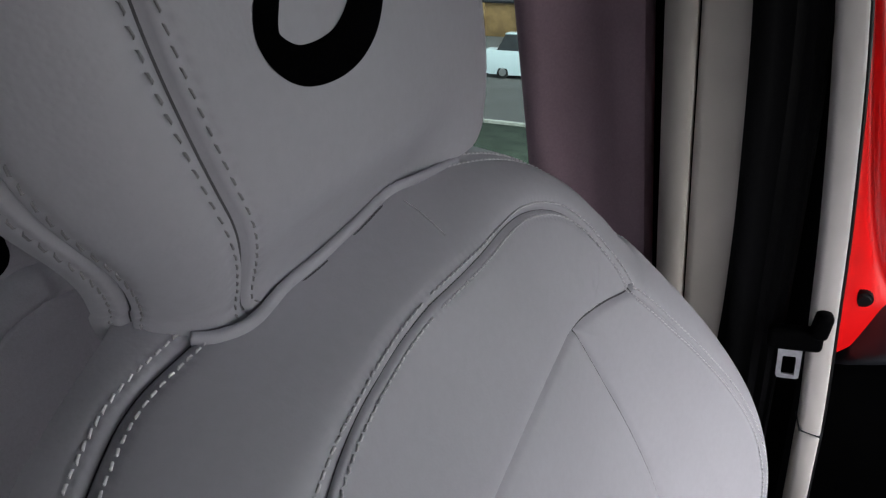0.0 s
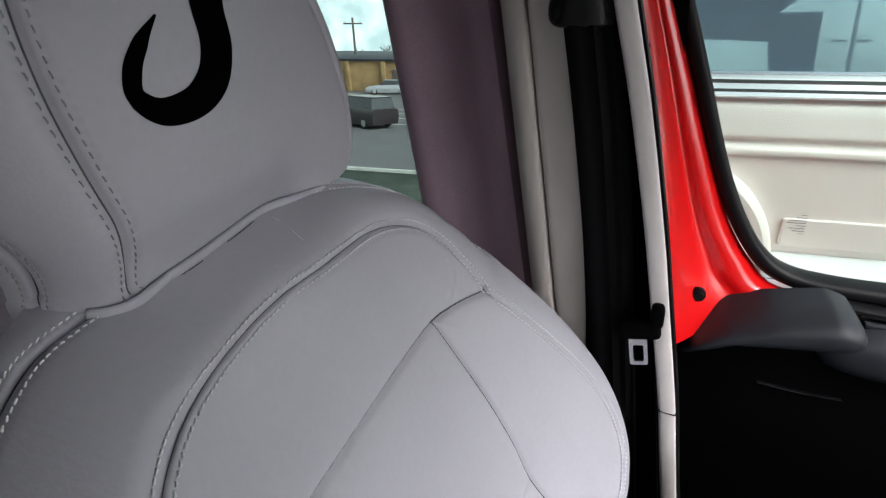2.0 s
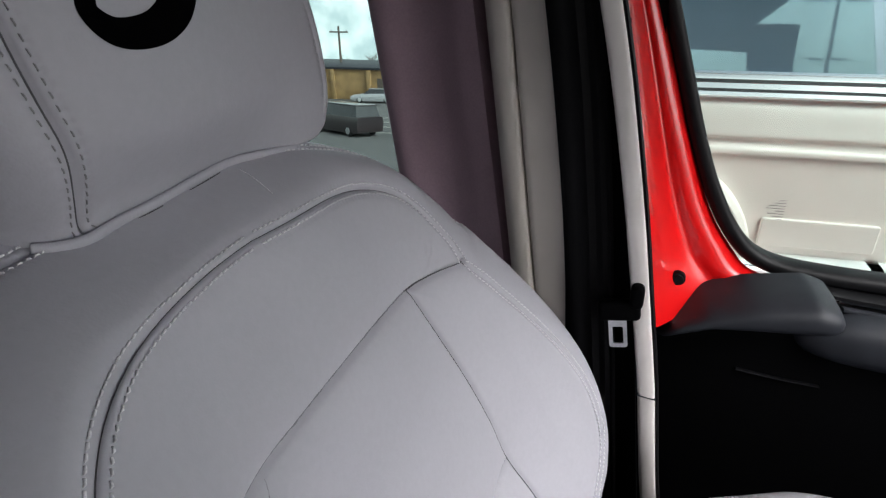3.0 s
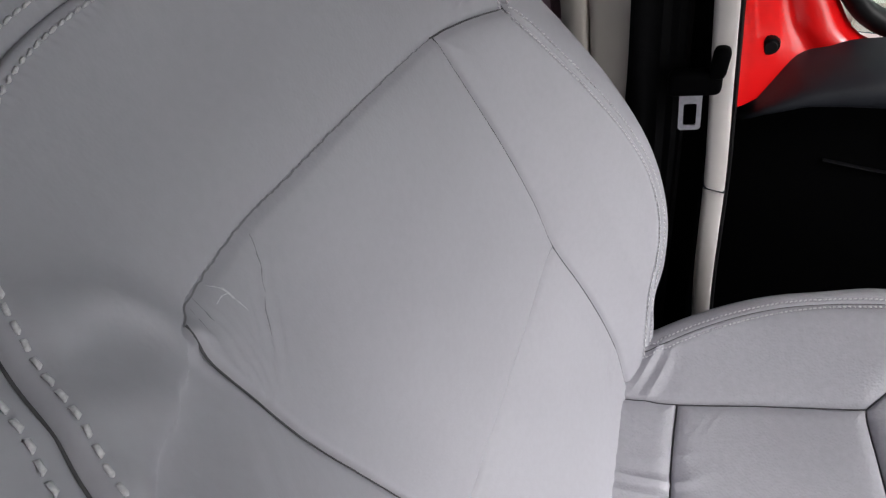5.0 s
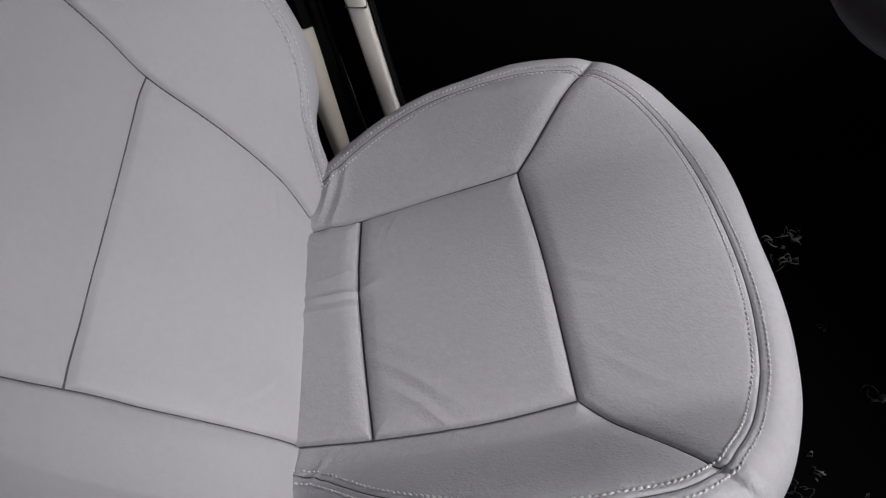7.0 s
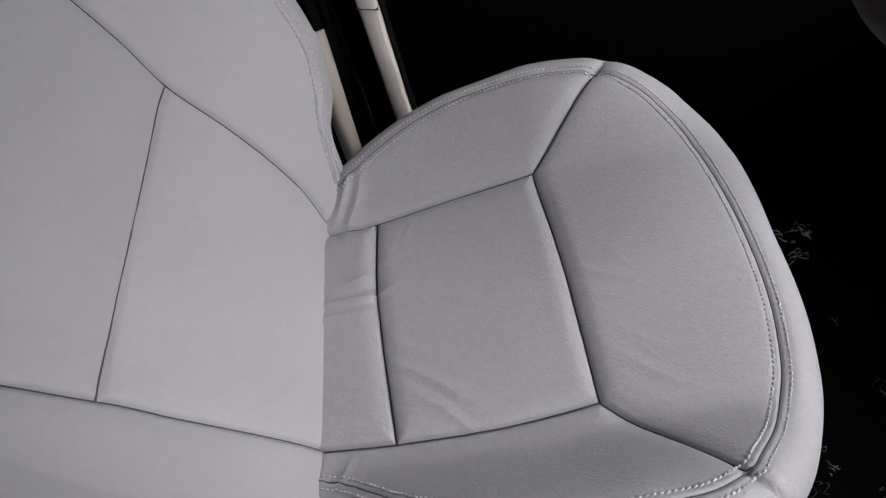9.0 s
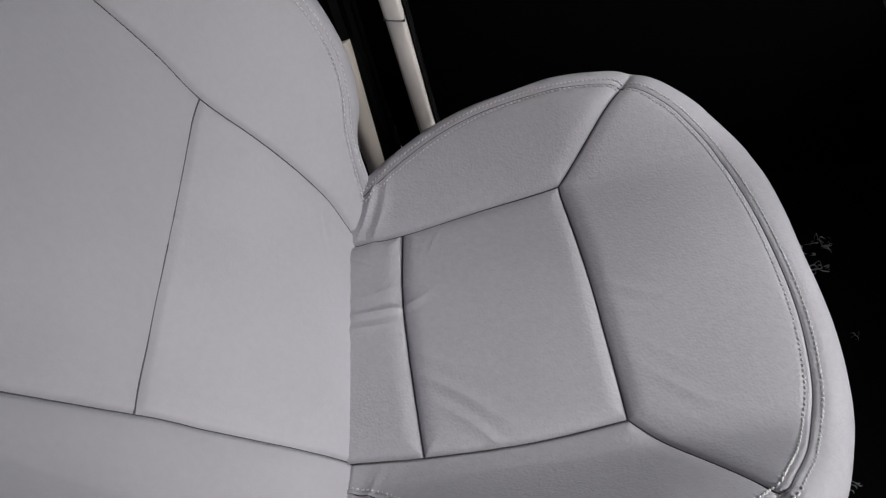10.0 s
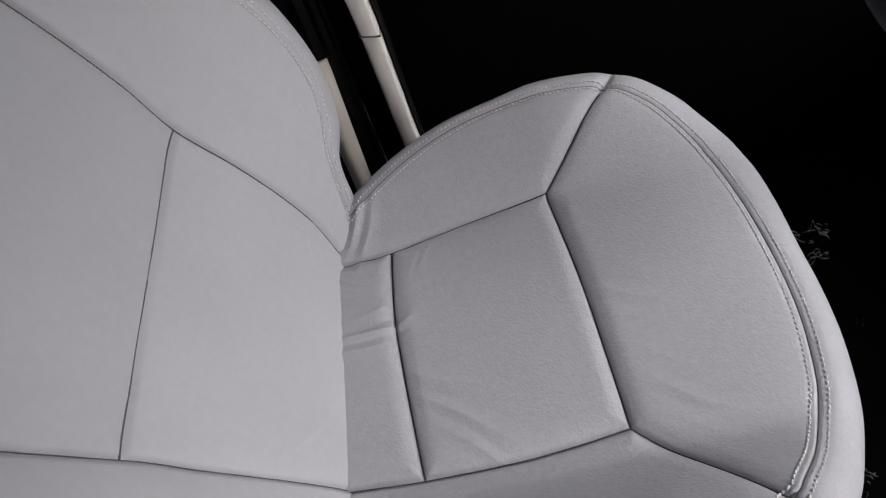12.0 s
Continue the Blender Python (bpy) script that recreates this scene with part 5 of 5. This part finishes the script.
def bare_tree(at, height, seed):
    tree = thing("bare_tree", "leafless winter tree behind the parking lot", "tree", at, group="bare trees")
    rnd = random.Random(seed)
    verts, faces_ = [], []

    def limb(p0, d, length, r, depth):
        p1 = p0 + d * length
        pts = [p0, p0 + d * length * 0.5 + Vector((rnd.uniform(-1, 1), rnd.uniform(-1, 1), rnd.uniform(-0.3, 0.6))) * length * 0.06, p1]
        b0 = len(verts)
        side_ = d.orthogonal().normalized()
        other = d.cross(side_)
        for q_, rr in zip(pts, (r, r * 0.8, r * 0.55)):
            for j in range(5):
                a_ = 2 * math.pi * j / 5
                verts.append(q_ + (side_ * math.cos(a_) + other * math.sin(a_)) * rr)
        for i in range(2):
            for j in range(5):
                faces_.append((b0 + i * 5 + j, b0 + i * 5 + (j + 1) % 5, b0 + (i + 1) * 5 + (j + 1) % 5, b0 + (i + 1) * 5 + j))
        if depth:
            for _ in range(3 if depth > 2 else 4):
                nd = (d + Vector((rnd.uniform(-1, 1), rnd.uniform(-1, 1), rnd.uniform(-0.2, 0.8))) * 0.75).normalized()
                limb(p0 + (p1 - p0) * rnd.uniform(0.55, 1.0), nd, length * rnd.uniform(0.55, 0.8), r * 0.55, depth - 1)

    limb(Vector((0, 0, 0)), Vector((0, 0, 1)), height * 0.32, height * 0.022, 0)
    trunk_v, trunk_f = list(verts), list(faces_)
    verts.clear()
    faces_.clear()
    for _ in range(5):
        limb(Vector((0, 0, height * rnd.uniform(0.24, 0.33))), Vector((rnd.uniform(-1, 1), rnd.uniform(-1, 1), 1.3)).normalized(), height * 0.26, height * 0.012, 3)
    part("trunk", mesh_of("trunk", trunk_v, trunk_f, BARK), None, tree)
    part("crown", mesh_of("crown", verts, faces_, BARK), None, tree, "bare grey branches")
    return tree


for k, (x, y, h) in enumerate(((-29.5, 66, 5.5), (-26.3, 68, 6.5), (-23.0, 66, 6.0))):
    bare_tree(lot(x, y), h, 5 + k)


def utility_pole(at, height):
    pole = thing("utility_pole", "dark wooden utility pole with a cross-arm", "pole", at, group="utility poles")
    bm = bmesh.new()
    bmesh.ops.create_cone(bm, cap_ends=True, segments=10, radius1=0.16, radius2=0.11, depth=height, matrix=Matrix.Translation((0, 0, height / 2)))
    part("post", bm, BARK, pole)
    part("cross_arm", boxy((2.2, 0.14, 0.14), (0, 0, height - 0.6), 0.01), BARK, pole)
    for k in range(3):
        part("insulator", boxy((0.08, 0.08, 0.2), (-0.9 + 0.9 * k, 0, height - 0.43), 0.02), POLE_METAL, pole)
    return pole


utility_pole(lot(-28.3, 61.0), 7.6)


def lot_lamp(at, height):
    lamp = thing("lot_lamp", "tall grey parking lot lamp with two heads", "street lamp", at, group="lot lamps")
    bm = bmesh.new()
    bmesh.ops.create_cone(bm, cap_ends=True, segments=12, radius1=0.1, radius2=0.07, depth=height, matrix=Matrix.Translation((0, 0, height / 2)))
    part("post", bm, POLE_METAL, lamp)
    for s_ in (-1, 1):
        part("lamp_head", boxy((0.9, 0.4, 0.16), (s_ * 0.75, 0, height), 0.04), POLE_METAL, lamp)
    return lamp


for x, y, h in ((9, -24, 7.5), (16, -46, 8), (-3, -60, 8)):
    lot_lamp((x, y, GROUND), h)
# dark row of parked vehicles and woods across the lot, seen only as a reflection
rnd = random.Random(3)
bm = bmesh.new()
for k in range(160):
    x = -60 + 0.9 * k
    s_ = Matrix.Translation((x, -72 + rnd.uniform(-3, 3), GROUND + 2.2 + rnd.uniform(-0.3, 0.9))) @ Matrix.Diagonal((rnd.uniform(1, 2), 1.5, rnd.uniform(2.6, 4.6), 1))
    bmesh.ops.create_icosphere(bm, subdivisions=1, radius=1.0, matrix=s_)
tagged(part("far_woods", bm, GREEN_HEDGE), "dark line of woods beyond the parking lot", "woods", kind="stuff")


# ---- loose wrapping on the floor ----
def plastic_wrap(at, size, seed):
    """Crumpled clear film on the floor: its glints put in as pale curled ribbons."""
    rnd = random.Random(seed)
    verts, faces_ = [], []
    for _ in range(max(3, int(260 * max(size)))):
        c = Vector((rnd.uniform(-0.5, 0.5) * size[0], rnd.uniform(-0.5, 0.5) * size[1], 0))
        a0, turn_, r = rnd.uniform(0, 6.28), rnd.uniform(1.2, 3.4) * rnd.choice((-1, 1)), rnd.uniform(0.08, 0.28) * max(size)
        lift, n = rnd.uniform(0.2, 0.9) * min(size), 14
        b0 = len(verts)
        for k in range(n):
            u = k / (n - 1)
            a_ = a0 + turn_ * u
            foot = c + Vector((r * math.cos(a_) * (1 - 0.4 * u), r * math.sin(a_), 0.0006 + lift * math.sin(math.pi * u) * 0.5))
            w_ = 0.0022 * math.sin(math.pi * (0.08 + 0.84 * u))
            verts += [foot, foot + Vector((0.3 * w_, 0.2 * w_, w_)), foot + Vector((0.0004, 0.0004, 0.5 * w_))]
        for k in range(n - 1):
            for m_ in range(3):
                faces_.append((b0 + 3 * k + m_, b0 + 3 * k + (m_ + 1) % 3, b0 + 3 * k + 3 + (m_ + 1) % 3, b0 + 3 * k + 3 + m_))
    ob = part("plastic_wrap", mesh_of("plastic_wrap", verts, faces_, FILM_GLINT), None, None, place=pose(at[0], at[1], 0.0, 0, 0, rnd.uniform(0, 360)))
    return tagged(ob, "crumpled scrap of clear plastic wrap on the black floor", "plastic wrap", "floor scraps")


for k, (x, y, w, d) in enumerate(((0.89, 0.571, 0.11, 0.05), (0.87, 0.52, 0.04, 0.08), (0.865, 0.382, 0.03, 0.035), (0.895, 0.248, 0.10, 0.02), (0.70, 0.143, 0.06, 0.05),
                                  (0.737, 0.171, 0.035, 0.05), (1.10, 0.572, 0.02, 0.012), (0.72, 0.10, 0.09, 0.06), (0.78, 0.12, 0.03, 0.03))):
    plastic_wrap((x, y), (0.6 * w, 0.6 * d), 40 + k)
